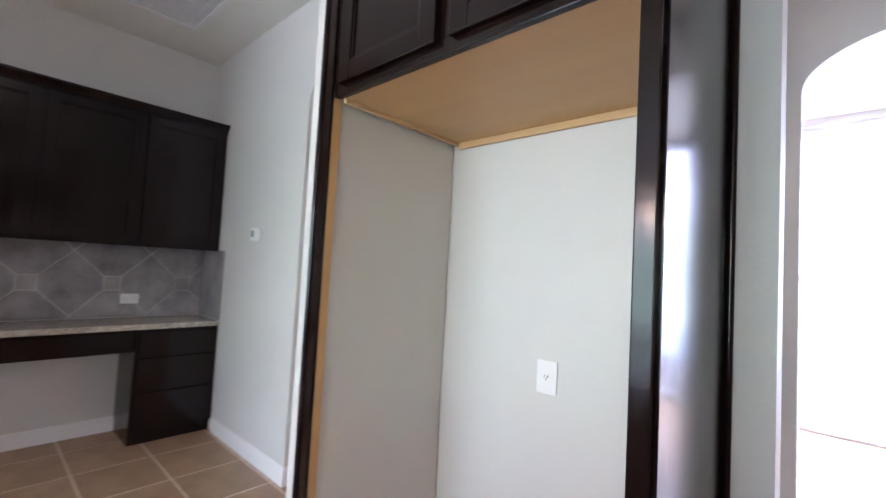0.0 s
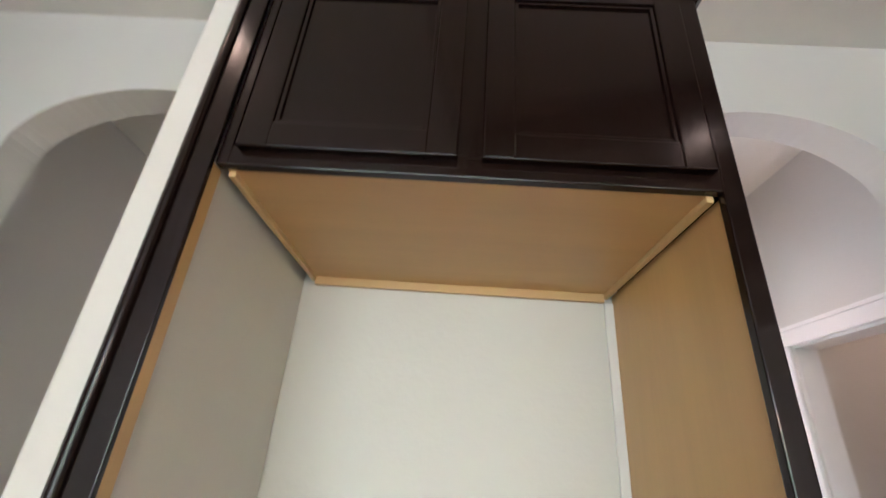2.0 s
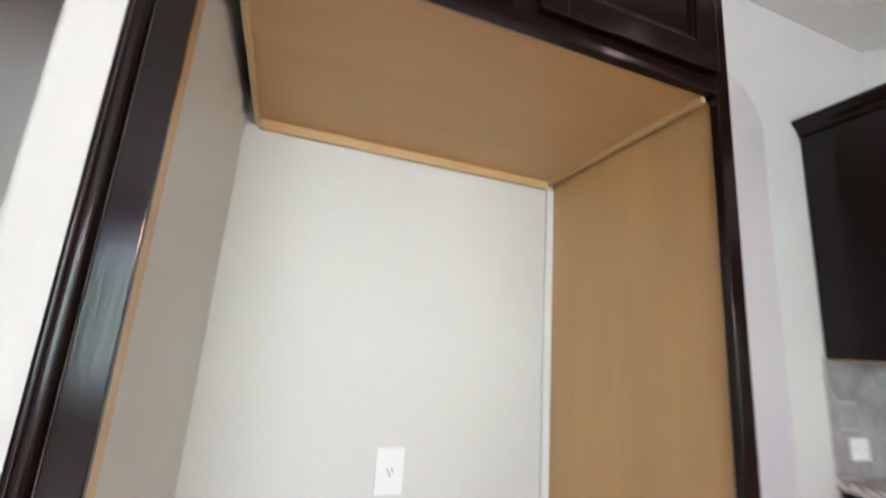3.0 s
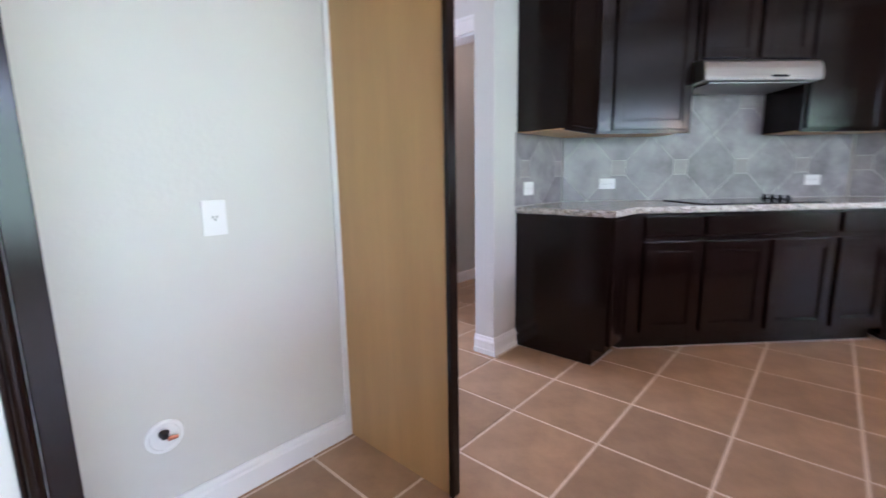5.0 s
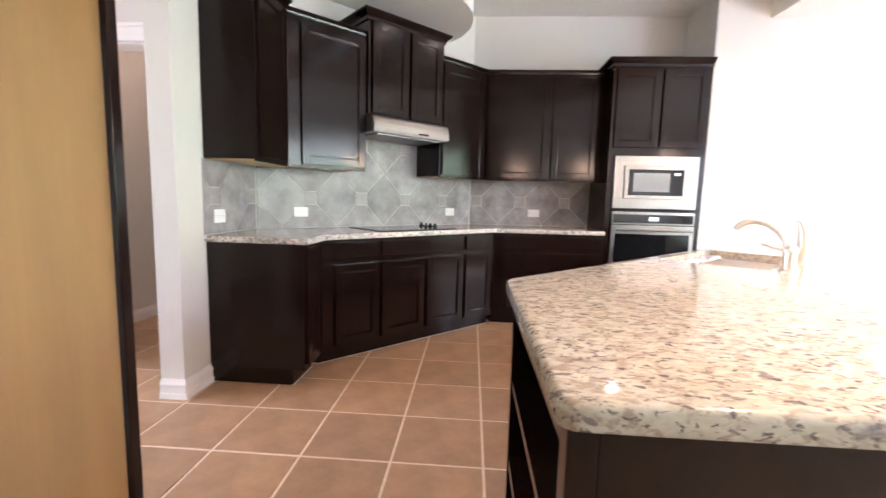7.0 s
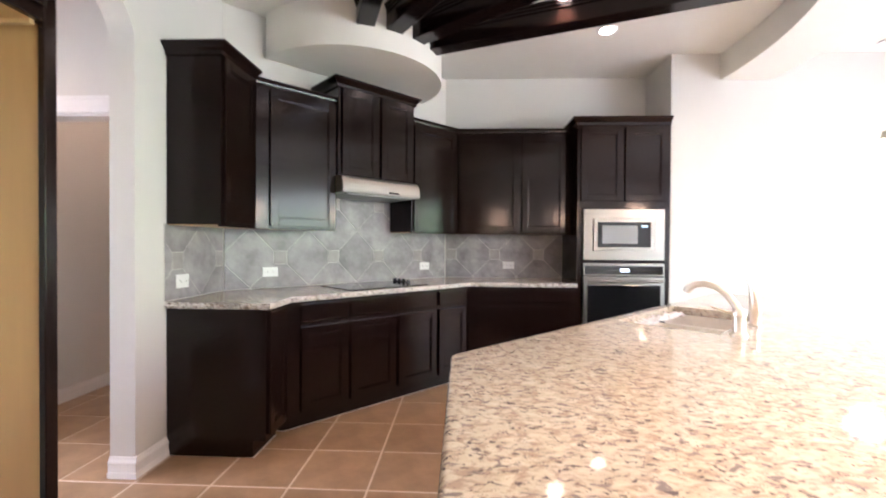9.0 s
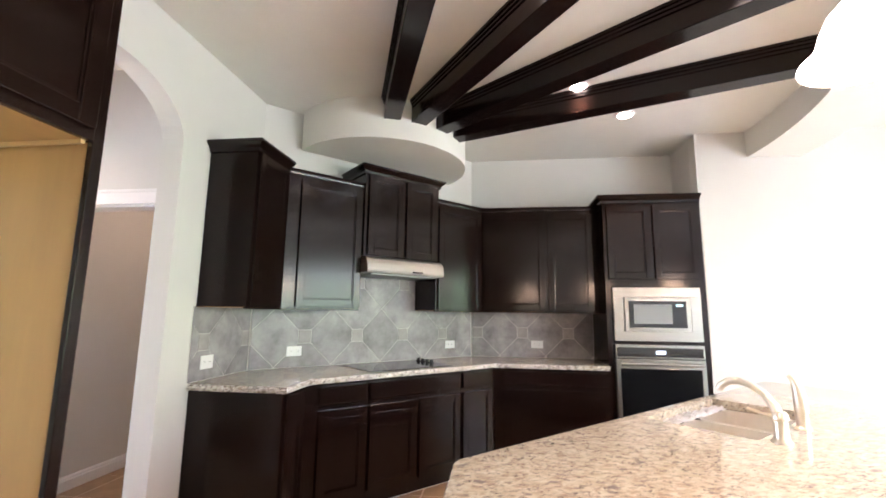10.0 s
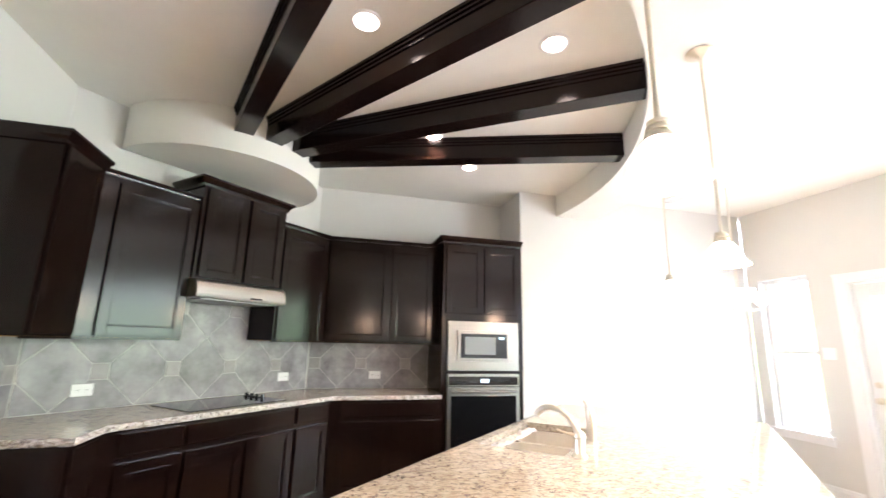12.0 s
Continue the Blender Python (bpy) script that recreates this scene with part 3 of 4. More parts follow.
part("scribe_bead", tube(bmesh.new(), [(-0.058, FY - 0.006, 0.0), (-0.058, FY - 0.006, 2.40)], 0.0055, 10), ESP, sur, smooth=True)
part("upper_stile", bx(0.007, 0.03, FY - 0.001, FY + 0.0195, 1.8625, 2.42, bevel=0.002), ESP, sur)
body = part("upper_box", bx(0.028, NW - 0.014, FY + 0.02, -0.003, 1.866, 2.40), ESP, sur)
part("bottom_panel", bx(0.022, NW - 0.014, FY + 0.021, -0.004, 1.862, 1.8655), MAPLE_X, sur, "natural maple underside")
for a, b, c, d in ((0.024, 0.038, FY + 0.024, -0.004), (NW - 0.028, NW - 0.014, FY + 0.021, -0.004), (0.036, NW - 0.028, -0.018, -0.004)):
    part("cleat", bx(a, b, c, d, 1.836 if b - a > 0.1 else 1.849, 1.8622, bevel=0.002), mat("maple_edge", (0.62, 0.42, 0.2), 0.4), sur, "pale maple cleat under the box")
part("bottom_rail", bx(0.028, NW - 0.006, FY, FY + 0.0195, 1.860, 1.905, bevel=0.003), ESP, sur)
part("top_rail", bx(0.028, NW - 0.006, FY, FY + 0.0195, 2.36, 2.42, bevel=0.003), ESP, sur)
part("back_strip", bx(NW - 0.026, NW - 0.001, -0.012, -0.002, 0.0, 1.835, bevel=0.001), TRIM, sur, "white filler strip in the corner")
part("face_mullion", bx(0.455, 0.510, FY + 0.001, FY + 0.0195, 1.905, 2.36), ESP, sur)
door_part(sur, 0.045, 0.459, 1.893, 2.385, FY)
door_part(sur, 0.506, 0.928, 1.893, 2.385, FY)
crown_at([(-0.06, FY - 0.002), (NW + 0.037, FY - 0.002), (NW + 0.037, -0.004)], 2.40, sur)

# ---- island ----


def dia(s, c):
    """A point of the island's slanted part: s along it, c the value of x + y."""
    return ((s * math.sqrt(2) + c) / 2, (c - s * math.sqrt(2)) / 2)


S_END = 4.78
top_poly = [(0.322, -1.737), (0.324, -1.724), (0.331, -1.714), (0.341, -1.707), (0.354, -1.705), (1.155, -1.705), (1.187, -1.714), dia(S_END - 0.05, -0.52), dia(S_END, -0.59), dia(S_END, -2.38), dia(S_END - 0.07, -2.47), (0.322, -2.792)]
bm = bmesh.new()


def slab_with_hole(bm, poly, hole, z0, z1):
    """A slab of plan poly with a hole, eased top edge."""
    def ring_of(pts, z, inset):
        out = []
        n = len(pts)
        for k, p in enumerate(pts):
            a, b = Vector(pts[k - 1]), Vector(pts[(k + 1) % n])
            v = Vector(p)
            da, db = (v - a).normalized(), (b - v).normalized()
            na, nb = Vector((da.y, -da.x)), Vector((db.y, -db.x))
            mid = (na + nb) / (1 + na.dot(nb))
            out.append(bm.verts.new((v.x + mid.x * inset, v.y + mid.y * inset, z)))
        return out

    def bridge(a, b):
        for k in range(len(a)):
            bm.faces.new((a[k], a[(k + 1) % len(a)], b[(k + 1) % len(b)], b[k]))

    rows = [ring_of(poly, z, i) for z, i in ((z0, 0.006), (z0 + 0.002, 0.002), (z0 + 0.006, 0.0), (z1 - 0.012, 0.0), (z1 - 0.007, 0.0015), (z1 - 0.003, 0.004), (z1 - 0.0008, 0.008), (z1, 0.012))]
    for a, b in zip(rows, rows[1:]):
        bridge(a, b)
    h0, h1 = ring_of(hole, z0, 0), ring_of(hole, z1, 0)
    bridge(h0, h1)
    for outer, inner in ((rows[-1], h1), (rows[0], h0)):
        edges = [bm.edges.get((outer[k], outer[(k + 1) % len(outer)])) for k in range(len(outer))] + [bm.edges.get((inner[k], inner[(k + 1) % len(inner)])) for k in range(len(inner))]
        bmesh.ops.triangle_fill(bm, use_beauty=True, edges=edges)
    return bm


sink_hole = [dia(3.05, -0.61), dia(3.765, -0.61), dia(3.765, -1.20), dia(3.05, -1.20)]
slab_with_hole(bm, top_poly, sink_hole, 0.872, 0.914)
tagged(part("countertop", bm, GRANITE, smooth=True), "polished speckled cream granite island top with an eased edge", "worktop")

island = thing("island", "espresso kitchen island with open shelves at its end", "kitchen island")
# carcass of the slanted part, clear of the sink
part("front_panel", prism(bmesh.new(), [(1.12, -1.745), (1.15, -1.77), dia(S_END - 0.06, -0.66), dia(S_END - 0.06, -0.70), (1.10, -1.80)], 0.10, 0.872), ESP, island)
part("toe_kick", prism(bmesh.new(), [(0.36, -1.80), (1.10, -1.80), dia(S_END - 0.1, -0.76), dia(S_END - 0.1, -0.80), (1.08, -1.85), (0.36, -1.85)], 0.0, 0.10), ESP, island)
part("back_wall", prism(bmesh.new(), [(0.3665, -2.09), (0.3665, -2.21), (0.62, -2.21), dia(S_END - 0.06, -1.98), dia(S_END - 0.06, -1.81), (0.70, -2.09)], 0.0, 0.872), PAINT, island, "painted knee wall carrying the overhang")
part("far_panel", prism(bmesh.new(), [dia(S_END - 0.06, -0.71), dia(S_END - 0.06, -1.80), dia(S_END - 0.09, -1.80), dia(S_END - 0.09, -0.71)], 0.0, 0.872), ESP, island)
part("end_panel", bx(0.345, 0.365, -2.215, -1.766, 0.0, 0.872, bevel=0.002), ESP, island)
part("end_stile", bx(0.343, 0.388, -1.765, -1.723, 0.0, 0.872, bevel=0.003), ESP, island)
part("end_stile", bx(0.341, 0.366, -2.255, -2.2155, 0.0, 0.872, bevel=0.003), ESP, island)
part("shelf_back", bx(0.367, 1.10, -2.085, -2.065, 0.10, 0.872), ESP, island)
part("shelf_side", bx(1.075, 1.095, -2.064, -1.725, 0.10, 0.872), ESP, island)
part("rail", bx(0.389, 1.074, -1.745, -1.725, 0.82, 0.872, bevel=0.002), ESP, island)
for z in (0.10, 0.345, 0.60):
    part("shelf", bx(0.367, 1.074, -2.064, -1.727, z, z + 0.022, bevel=0.002), ESP, island)

# sink of two bowls set into the island top
sink = thing("sink", "undermount stainless steel double bowl sink", "sink", pose(0, 0, 0, 0, 0, -45))


def bowl(s0, s1, c0, c1):
    # local x runs along the island, local y = c / sqrt 2
    bm = bmesh.new()
    y0, y1 = c0 * R2, c1 * R2
    z1, z0, w = 0.905, 0.70, 0.012
    def rr(x0, x1, y0, y1, r, z, n=5):
        pts = []
        for cx, cy, a in ((x1 - r, y1 - r, 0), (x0 + r, y1 - r, 90), (x0 + r, y0 + r, 180), (x1 - r, y0 + r, 270)):
            pts += [bm.verts.new((cx + r * math.cos(radians(a + 90 * k / n)), cy + r * math.sin(radians(a + 90 * k / n)), z)) for k in range(n + 1)]
        return pts
    rows = [rr(s0 - 0.012, s1 + 0.012, y1 - 0.012, y0 + 0.012, 0.06, 0.8715), rr(s0, s1, y1, y0, 0.055, 0.8715), rr(s0 + 0.004, s1 - 0.004, y1 + 0.004, y0 - 0.004, 0.05, z0 + 0.03), rr(s0 + 0.03, s1 - 0.03, y1 + 0.03, y0 - 0.03, 0.04, z0)]
    for a, b in zip(rows, rows[1:]):
        for k in range(len(a)):
            bm.faces.new((a[k], a[(k + 1) % len(a)], b[(k + 1) % len(b)], b[k]))
    bm.faces.new(rows[-1])
    return bm


for s0, s1 in ((3.066, 3.392), (3.418, 3.75)):
    part("bowl", bowl(s0, s1, -0.70, -1.185), SINK, sink, smooth=True)
    part("drain", lathe(bmesh.new(), [(0.04, 0.7005), (0.04, 0.703), (0.025, 0.702), (0.0, 0.70)], 20, Matrix.Translation(((s0 + s1) / 2, -0.94 * R2, 0))), NICKEL, sink)

# steel ledge before the bowls, with crumpled film still on it
part("front_ledge", bx(3.04, 3.775, -0.694 * R2, -0.60 * R2, 0.862, 0.8708, bevel=0.002), SINK, sink)
rnd = random.Random(11)
FILM = mat("clear_white_film", (0.86, 0.87, 0.88), 0.12, coat=0.6)
bm = bmesh.new()
rows = [[bm.verts.new((3.05 + 0.70 * i / 34, (-0.612 - 0.10 * j / 6) * R2, 0.8735 + (rnd.uniform(0.0, 0.020) if 0 < j < 6 else rnd.uniform(0.0, 0.006)))) for i in range(35)] for j in range(7)]
for ra, rb in zip(rows, rows[1:]):
    for k in range(34):
        bm.faces.new((ra[k], ra[k + 1], rb[k + 1], rb[k]))
bmesh.ops.solidify(bm, geom=list(bm.faces), thickness=0.0004)
film = tagged(part("protective_film", bm, FILM), "crumpled white protective film along the sink's front ledge", "plastic film")
film.matrix_world = pose(0, 0, 0, 0, 0, -45)

fx, fy = dia(3.078, -1.285)
ZT = 0.9145
fau = thing("faucet", "brushed nickel gooseneck kitchen faucet", "faucet", pose(fx, fy, ZT, 0, 0, 45))
part("escutcheon", lathe(bmesh.new(), [(0.032, 0), (0.032, 0.006), (0.026, 0.012), (0.022, 0.02), (0.022, 0.075), (0.026, 0.08), (0.026, 0.092), (0.018, 0.105), (0.0, 0.11)], 20), NICKEL, fau, smooth=True)
pts = [Vector((0, 0, 0.085)), Vector((0.012, 0.0, 0.12)), Vector((0.04, 0.0, 0.158)), Vector((0.08, 0, 0.185)), Vector((0.12, 0, 0.195)), Vector((0.155, 0, 0.188)), Vector((0.178, 0, 0.17)), Vector((0.185, 0, 0.155))]
part("spout", tube(bmesh.new(), pts, [0.017, 0.015, 0.0135, 0.0125, 0.0125, 0.013, 0.014, 0.015]), NICKEL, fau, "curved gooseneck spout", smooth=True)
part("lever", tube(bmesh.new(), [(0.015, 0.01, 0.088), (0.045, 0.025, 0.094), (0.085, 0.04, 0.108)], [0.009, 0.006, 0.004], 10), NICKEL, fau, smooth=True)
sx, sy = dia(3.37, -1.275)
spr = thing("side_sprayer", "brushed nickel side sprayer standing in its holder", "sink sprayer", pose(sx, sy, ZT, 0, 0, 45))
part("holder", lathe(bmesh.new(), [(0.027, 0), (0.027, 0.006), (0.02, 0.014), (0.02, 0.06), (0.023, 0.066), (0.023, 0.085), (0.0, 0.088)], 18), NICKEL, spr, smooth=True)
part("spray_head", tube(bmesh.new(), [(0, 0, 0.08), (0, 0, 0.105), (0.003, 0, 0.14), (0.010, 0, 0.172), (0.020, 0, 0.192), (0.032, 0, 0.203)], [0.021, 0.024, 0.021, 0.015, 0.012, 0.010], 14), NICKEL, spr, smooth=True)

# ---- ceiling beams ----
for a in (20, 36.3, 53.2, 69.3):
    bmt = thing("ceiling_beam", "dark stained wooden ceiling beam with stepped moulding", "beam", Matrix.Translation((HC.x, HC.y, 0)) @ pose(0, 0, 0, 0, 0, 180 + a), "radiating ceiling beams")
    reach = 3.30   # each beam ends at the curved band
    part("beam", bx(0.74, reach, -0.066, 0.066, 2.822, 2.992, bevel=0.004), ESP, bmt)
    for side in (1, -1):
        bm = bmesh.new()
        box(bm, 0.78, reach - 0.02, side * 0.0665, side * 0.074, 2.936, 2.998, 0.002)
        box(bm, 0.78, reach - 0.02, side * 0.0745, side * 0.082, 2.958, 2.9985, 0.002)
        box(bm, 0.78, reach - 0.02, side * 0.0825, side * 0.090, 2.978, 2.999, 0.002)
        part("moulding", bm, ESP, bmt)

# ---- lamps ----


def downlight(x, y, power, z=H, spread=115):
    d = thing("downlight", "lit recessed ceiling downlight with a white trim", "ceiling light", pose(x, y, z), "recessed downlights")
    part("trim", lathe(bmesh.new(), [(0.060, -0.001), (0.064, -0.006), (0.068, -0.008), (0.080, -0.005), (0.084, -0.0005)], 28), TRIM, d, smooth=True)
    part("bulb", lathe(bmesh.new(), [(0.0, -0.024), (0.020, -0.0225), (0.037, -0.018), (0.049, -0.010), (0.054, -0.001), (0.0, -0.0008)], 24), LAMP, d, "lit warm bulb", smooth=True)
    if power:
        l = new("downlight_beam", bpy.data.lights.new("downlight_beam", "SPOT"))
        l.data.energy, l.data.spot_size, l.data.spot_blend, l.data.color = power, radians(spread), 0.8, (1.0, 0.72, 0.44)
        l.data.shadow_soft_size = 0.06
        l.matrix_world = look((x, y, z - 0.04), (x, y, 0))


for x, y in ((1.72, -1.80), (1.60, -2.81), (2.86, -2.44), (3.36, -2.90)):
    downlight(x, y, 7.0)
downlight(-0.60, -1.27, 4.5)
downlight(1.55, 0.83, 8)
downlight(3.2, 0.75, 6, spread=150)


def pendant(a, r, zt=2.748):
    x, y = RC.x - r * math.cos(radians(a)), RC.y - r * math.sin(radians(a))
    p = thing("pendant_lamp", "lit white bell glass pendant on a brushed nickel rod", "pendant lamp", pose(x, y, 0.011), "pendants over the island")
    part("canopy", lathe(bmesh.new(), [(0.062, zt), (0.062, zt - 0.006), (0.05, zt - 0.012), (0.03, zt - 0.02), (0.012, zt - 0.03), (0.0, zt - 0.031)], 28), NICKEL, p, smooth=True)
    part("rod", tube(bmesh.new(), [(0, 0, zt - 0.028), (0, 0, 1.86)], 0.0065, 12), NICKEL, p, smooth=True)
    part("collar", lathe(bmesh.new(), [(0.008, 1.8668), (0.024, 1.8632), (0.025, 1.8546), (0.022, 1.8517), (0.027, 1.8488), (0.029, 1.8387), (0.025, 1.8358), (0.031, 1.8315), (0.031, 1.8200), (0.000, 1.8200)], 24), NICKEL, p, smooth=True)
    part("shade", lathe(bmesh.new(), [(0.027, 1.824), (0.037, 1.813), (0.053, 1.795), (0.064, 1.771), (0.071, 1.748), (0.082, 1.732), (0.095, 1.721), (0.093, 1.720), (0.078, 1.732), (0.067, 1.748), (0.060, 1.771), (0.049, 1.795), (0.032, 1.811)], 32), SHADE, p, "glowing white bell shade", smooth=True)
    l = new("pendant_glow", bpy.data.lights.new("pendant_glow", "POINT"))
    l.data.energy, l.data.color, l.data.shadow_soft_size = 3.3, (1.0, 0.68, 0.36), 0.05
    l.location = (x, y, 1.69)


for a, r in ((27.46, 3.517), (46.76, 3.518), (66.1, 3.497)):
    pendant(a, r)

# ---- trim ----
BASEBOARD = [(0, 0), (0.015, 0), (0.015, 0.075), (0.011, 0.082), (0.011, 0.094), (0.006, 0.106), (0, 0.108)]
PLINTH = [(0, 0), (0.022, 0), (0.022, 0.03), (0.016, 0.036), (0.016, 0.075), (0.020, 0.08), (0.018, 0.09), (0.011, 0.098), (0.006, 0.112), (0, 0.114)]


def baseboard(path, profile=BASEBOARD):
    ob = part("baseboard", sweep(bmesh.new(), path, profile), TRIM)
    return tagged(ob, "white painted baseboard along the wall", "baseboard", kind="structure")


E0 = 0.001
baseboard([(NW - 0.03, -E0), (0.0, -E0)][::-1])
baseboard([(-2.33, -E0), (-1.22, -E0), (-1.22 + E0, 0.14)])
baseboard([(-0.24 - E0, 0.14), (-0.24, -E0), (-0.132, -E0)])
baseboard([(-0.131, -E0), (-0.131, -0.60 - E0), (-0.066, -0.60 - E0)], PLINTH)
baseboard([(NW + 0.038, -E0), (1.09, -E0), (1.09 + E0, 0.139)], PLINTH)
baseboard([(2.03 - E0, 0.139), (2.03, -E0), (2.268, -E0)], PLINTH)
baseboard([(3.819, -3.635), (3.819, -6.599), (2.92, -6.599)])
baseboard([(-2.799, -6.59), (-2.799, -0.005)])
baseboard([(2.299, 1.5), (2.299, 1.18)])
baseboard([(2.43, 1.379), (4.19, 1.379)])


def casing(name, label, x0, x1, head, m, w=0.09, sill=None):
    """A painted casing round an opening, lying on the wall face y=0."""
    c = thing(name, label, "door casing" if sill is None else "window", m, kind="structure")
    z0 = sill if sill is not None else 0.0
    bmz = (x0 - w, x0, -0.018, -0.001), (x1, x1 + w, -0.018, -0.001)
    for a, b, y0, y1 in bmz:
        part("casing_side", bx(a, b, y0, y1, z0, head + 0.0005, bevel=0.004), TRIM, c)
    part("casing_head", bx(x0 - w, x1 + w, -0.019, -0.001, head, head + w, bevel=0.004), TRIM, c)
    part("casing_cap", bx(x0 - w - 0.008, x1 + w + 0.008, -0.024, -0.001, head + w - 0.022, head + w, bevel=0.003), TRIM, c)
    return c


HALL = pose(2.3, 0, 0, 0, 0, -90)
dc = casing("door_1", "white painted casing of the laundry doorway", -1.08, -0.30, 2.03, HALL, 0.1)
for a, b in ((-1.08, -1.065), (-0.315, -0.30)):
    part("jamb", bx(a, b, 0.0, 0.12, 0, 2.03), TRIM, dc)
part("head_jamb", bx(-1.065, -0.315, 0.0, 0.12, 2.015, 2.03), TRIM, dc)

GW = pose(0, YG, 0, 0, 0, 180)


def window(name, label, x0, x1, z0, z1, m, thick=0.16, mullions=0):
    w = thing(name, label, "window", m, kind="structure")
    f = 0.045
    for a, b, c, d in ((x0, x0 + f, z0, z1), (x1 - f, x1, z0, z1), (x0 + f, x1 - f, z0, z0 + f), (x0 + f, x1 - f, z1 - f, z1)):
        part("window_frame", bx(a, b, thick - 0.075, thick - 0.02, c, d, bevel=0.003), TRIM, w)
    part("window_rail", bx(x0 + f, x1 - f, thick - 0.07, thick - 0.03, (z0 + z1) / 2 - 0.02, (z0 + z1) / 2 + 0.02, bevel=0.003), TRIM, w)
    for k in range(mullions):
        x = x0 + (x1 - x0) * (k + 1) / (mullions + 1)
        part("mullion", bx(x - 0.04, x + 0.04, thick - 0.074, thick - 0.022, z0 + f, z1 - f, bevel=0.003), TRIM, w)
    for a, b in ((z0 + f, (z0 + z1) / 2 - 0.02), ((z0 + z1) / 2 + 0.02, z1 - f)):
        g = part("pane", bx(x0 + f, x1 - f, thick - 0.052, thick - 0.048, a, b), GLASS, w)
        g.visible_shadow = False
    part("window_sill", bx(x0 - 0.05, x1 + 0.05, -0.035, thick - 0.08, z0 - 0.022, z0 + 0.002, bevel=0.004), TRIM, w)
    part("apron", bx(x0 - 0.04, x1 + 0.04, -0.016, -0.001, z0 - 0.09, z0 - 0.0225, bevel=0.003), TRIM, w)
    return w


window("window_1", "bright white framed window of the breakfast area", -3.68, -3.14, 0.56, 2.17, GW)
window("window_2", "wide white framed window of the living room", -1.6, 2.2, 0.5, 2.3, GW, mullions=1)
window("window_3", "wide white framed window of the front room", 0.2, 3.1, 0.03, 2.93, pose(0, 4.1, 0), 0.14, mullions=1)

dg = casing("door_2", "white glazed garden door in a white casing", -2.79, -1.90, 2.04, GW, 0.095)
for a, b in ((-2.79, -2.765), (-1.925, -1.90)):
    part("jamb", bx(a, b, 0.0, 0.16, 0, 2.04), TRIM, dg)
leaf = thing("garden_door", "closed white half-glazed garden door", "door", GW)
for a, b, c, d in ((-2.763, -2.64, 0.01, 2.03), (-2.05, -1.927, 0.01, 2.03), (-2.64, -2.05, 1.90, 2.03), (-2.64, -2.05, 0.01, 0.28)):
    part("rail", bx(a, b, 0.06, 0.104, c, d, bevel=0.003), TRIM, leaf)
g = part("pane", bx(-2.64, -2.05, 0.078, 0.084, 0.28, 1.90), GLASS, leaf)
g.visible_shadow = False
part("handle", lathe(bmesh.new(), [(0.03, 0), (0.03, 0.008), (0.012, 0.012), (0.012, 0.03), (0.026, 0.036), (0.028, 0.05), (0.0, 0.058)], 18, Matrix.Translation((-2.70, 0.06, 0.95)) @ pose(0, 0, 0, 90)), NICKEL, leaf, smooth=True)
part("deadbolt", lathe(bmesh.new(), [(0.028, 0), (0.028, 0.012), (0.0, 0.014)], 18, Matrix.Translation((-2.70, 0.06, 1.09)) @ pose(0, 0, 0, 90)), NICKEL, leaf, smooth=True)

# ---- wall plates ----


def plate(name, label, m, w=0.072, h=0.115, kind="outlet"):
    p = thing(name, label, "wall plate", m, "wall plates")
    part("cover", bx(-w / 2, w / 2, -0.006, -0.0005, -h / 2, h / 2, bevel=0.002), WHITE, p)
    if kind == "outlet":
        s = (0, 0.026) if h > w else (0.026, 0)
        for k in (-1, 1):
            o = part("socket", bx(s[0] * k - 0.016, s[0] * k + 0.016, -0.0078, -0.006, s[1] * k - 0.015, s[1] * k + 0.015, bevel=0.0008), WHITE, p)
            for dx in (-0.006, 0.006):
                part("slot", bx(s[0] * k + dx - 0.001, s[0] * k + dx + 0.001, -0.0083, -0.0077, s[1] * k - 0.004, s[1] * k + 0.005), DARK, o)
    elif kind == "single":
        o = part("socket", lathe(bmesh.new(), [(0.018, 0.0055), (0.018, 0.0075), (0.0, 0.0076)], 20, pose(0, 0, 0, 90)), WHITE, p)
        for dx, dz in ((-0.006, 0.003), (0.006, 0.003), (0.0, -0.007)):
            part("slot", bx(dx - 0.0013, dx + 0.0013, -0.0083, -0.0072, dz - 0.004, dz + 0.004), DARK, o)
    elif kind == "switch":
        part("toggle", bx(-0.005, 0.005, -0.016, -0.006, -0.008, 0.008, bevel=0.001), WHITE, p)
    return p


plate("outlet", "white single outlet in the refrigerator bay", pose(0.474, -0.001, 0.99), 0.074, 0.112, "single")
plate("outlet", "white squarish outlet on the backsplash beside the arch", pose(2.402, -0.009, 1.024), 0.118, 0.084, "outlet")
plate("outlet", "white outlet laid sideways on the backsplash", DWALL @ pose(0.338, -0.009, 1.038), 0.118, 0.075)
plate("outlet", "white outlet laid sideways on the backsplash", DWALL @ pose(1.880, -0.009, 1.040), 0.118, 0.075)
plate("outlet", "white outlet laid sideways on the backsplash", EAST @ pose(0.676, -0.009, 1.044), 0.118, 0.075)
DESK = pose(-2.80, 0, 0, 0, 0, 90)
plate("outlet", "white outlet laid sideways on the desk backsplash", DESK @ pose(-0.50, -0.009, 0.985), 0.118, 0.075)
plate("switch_plate", "white switch plate beside the garden door", GW @ pose(-3.03, -0.001, 1.36), 0.12, 0.115, "switch")

th = thing("thermostat", "small white wall thermostat with a dark screen", "thermostat", pose(-1.80, -0.001, 1.51))
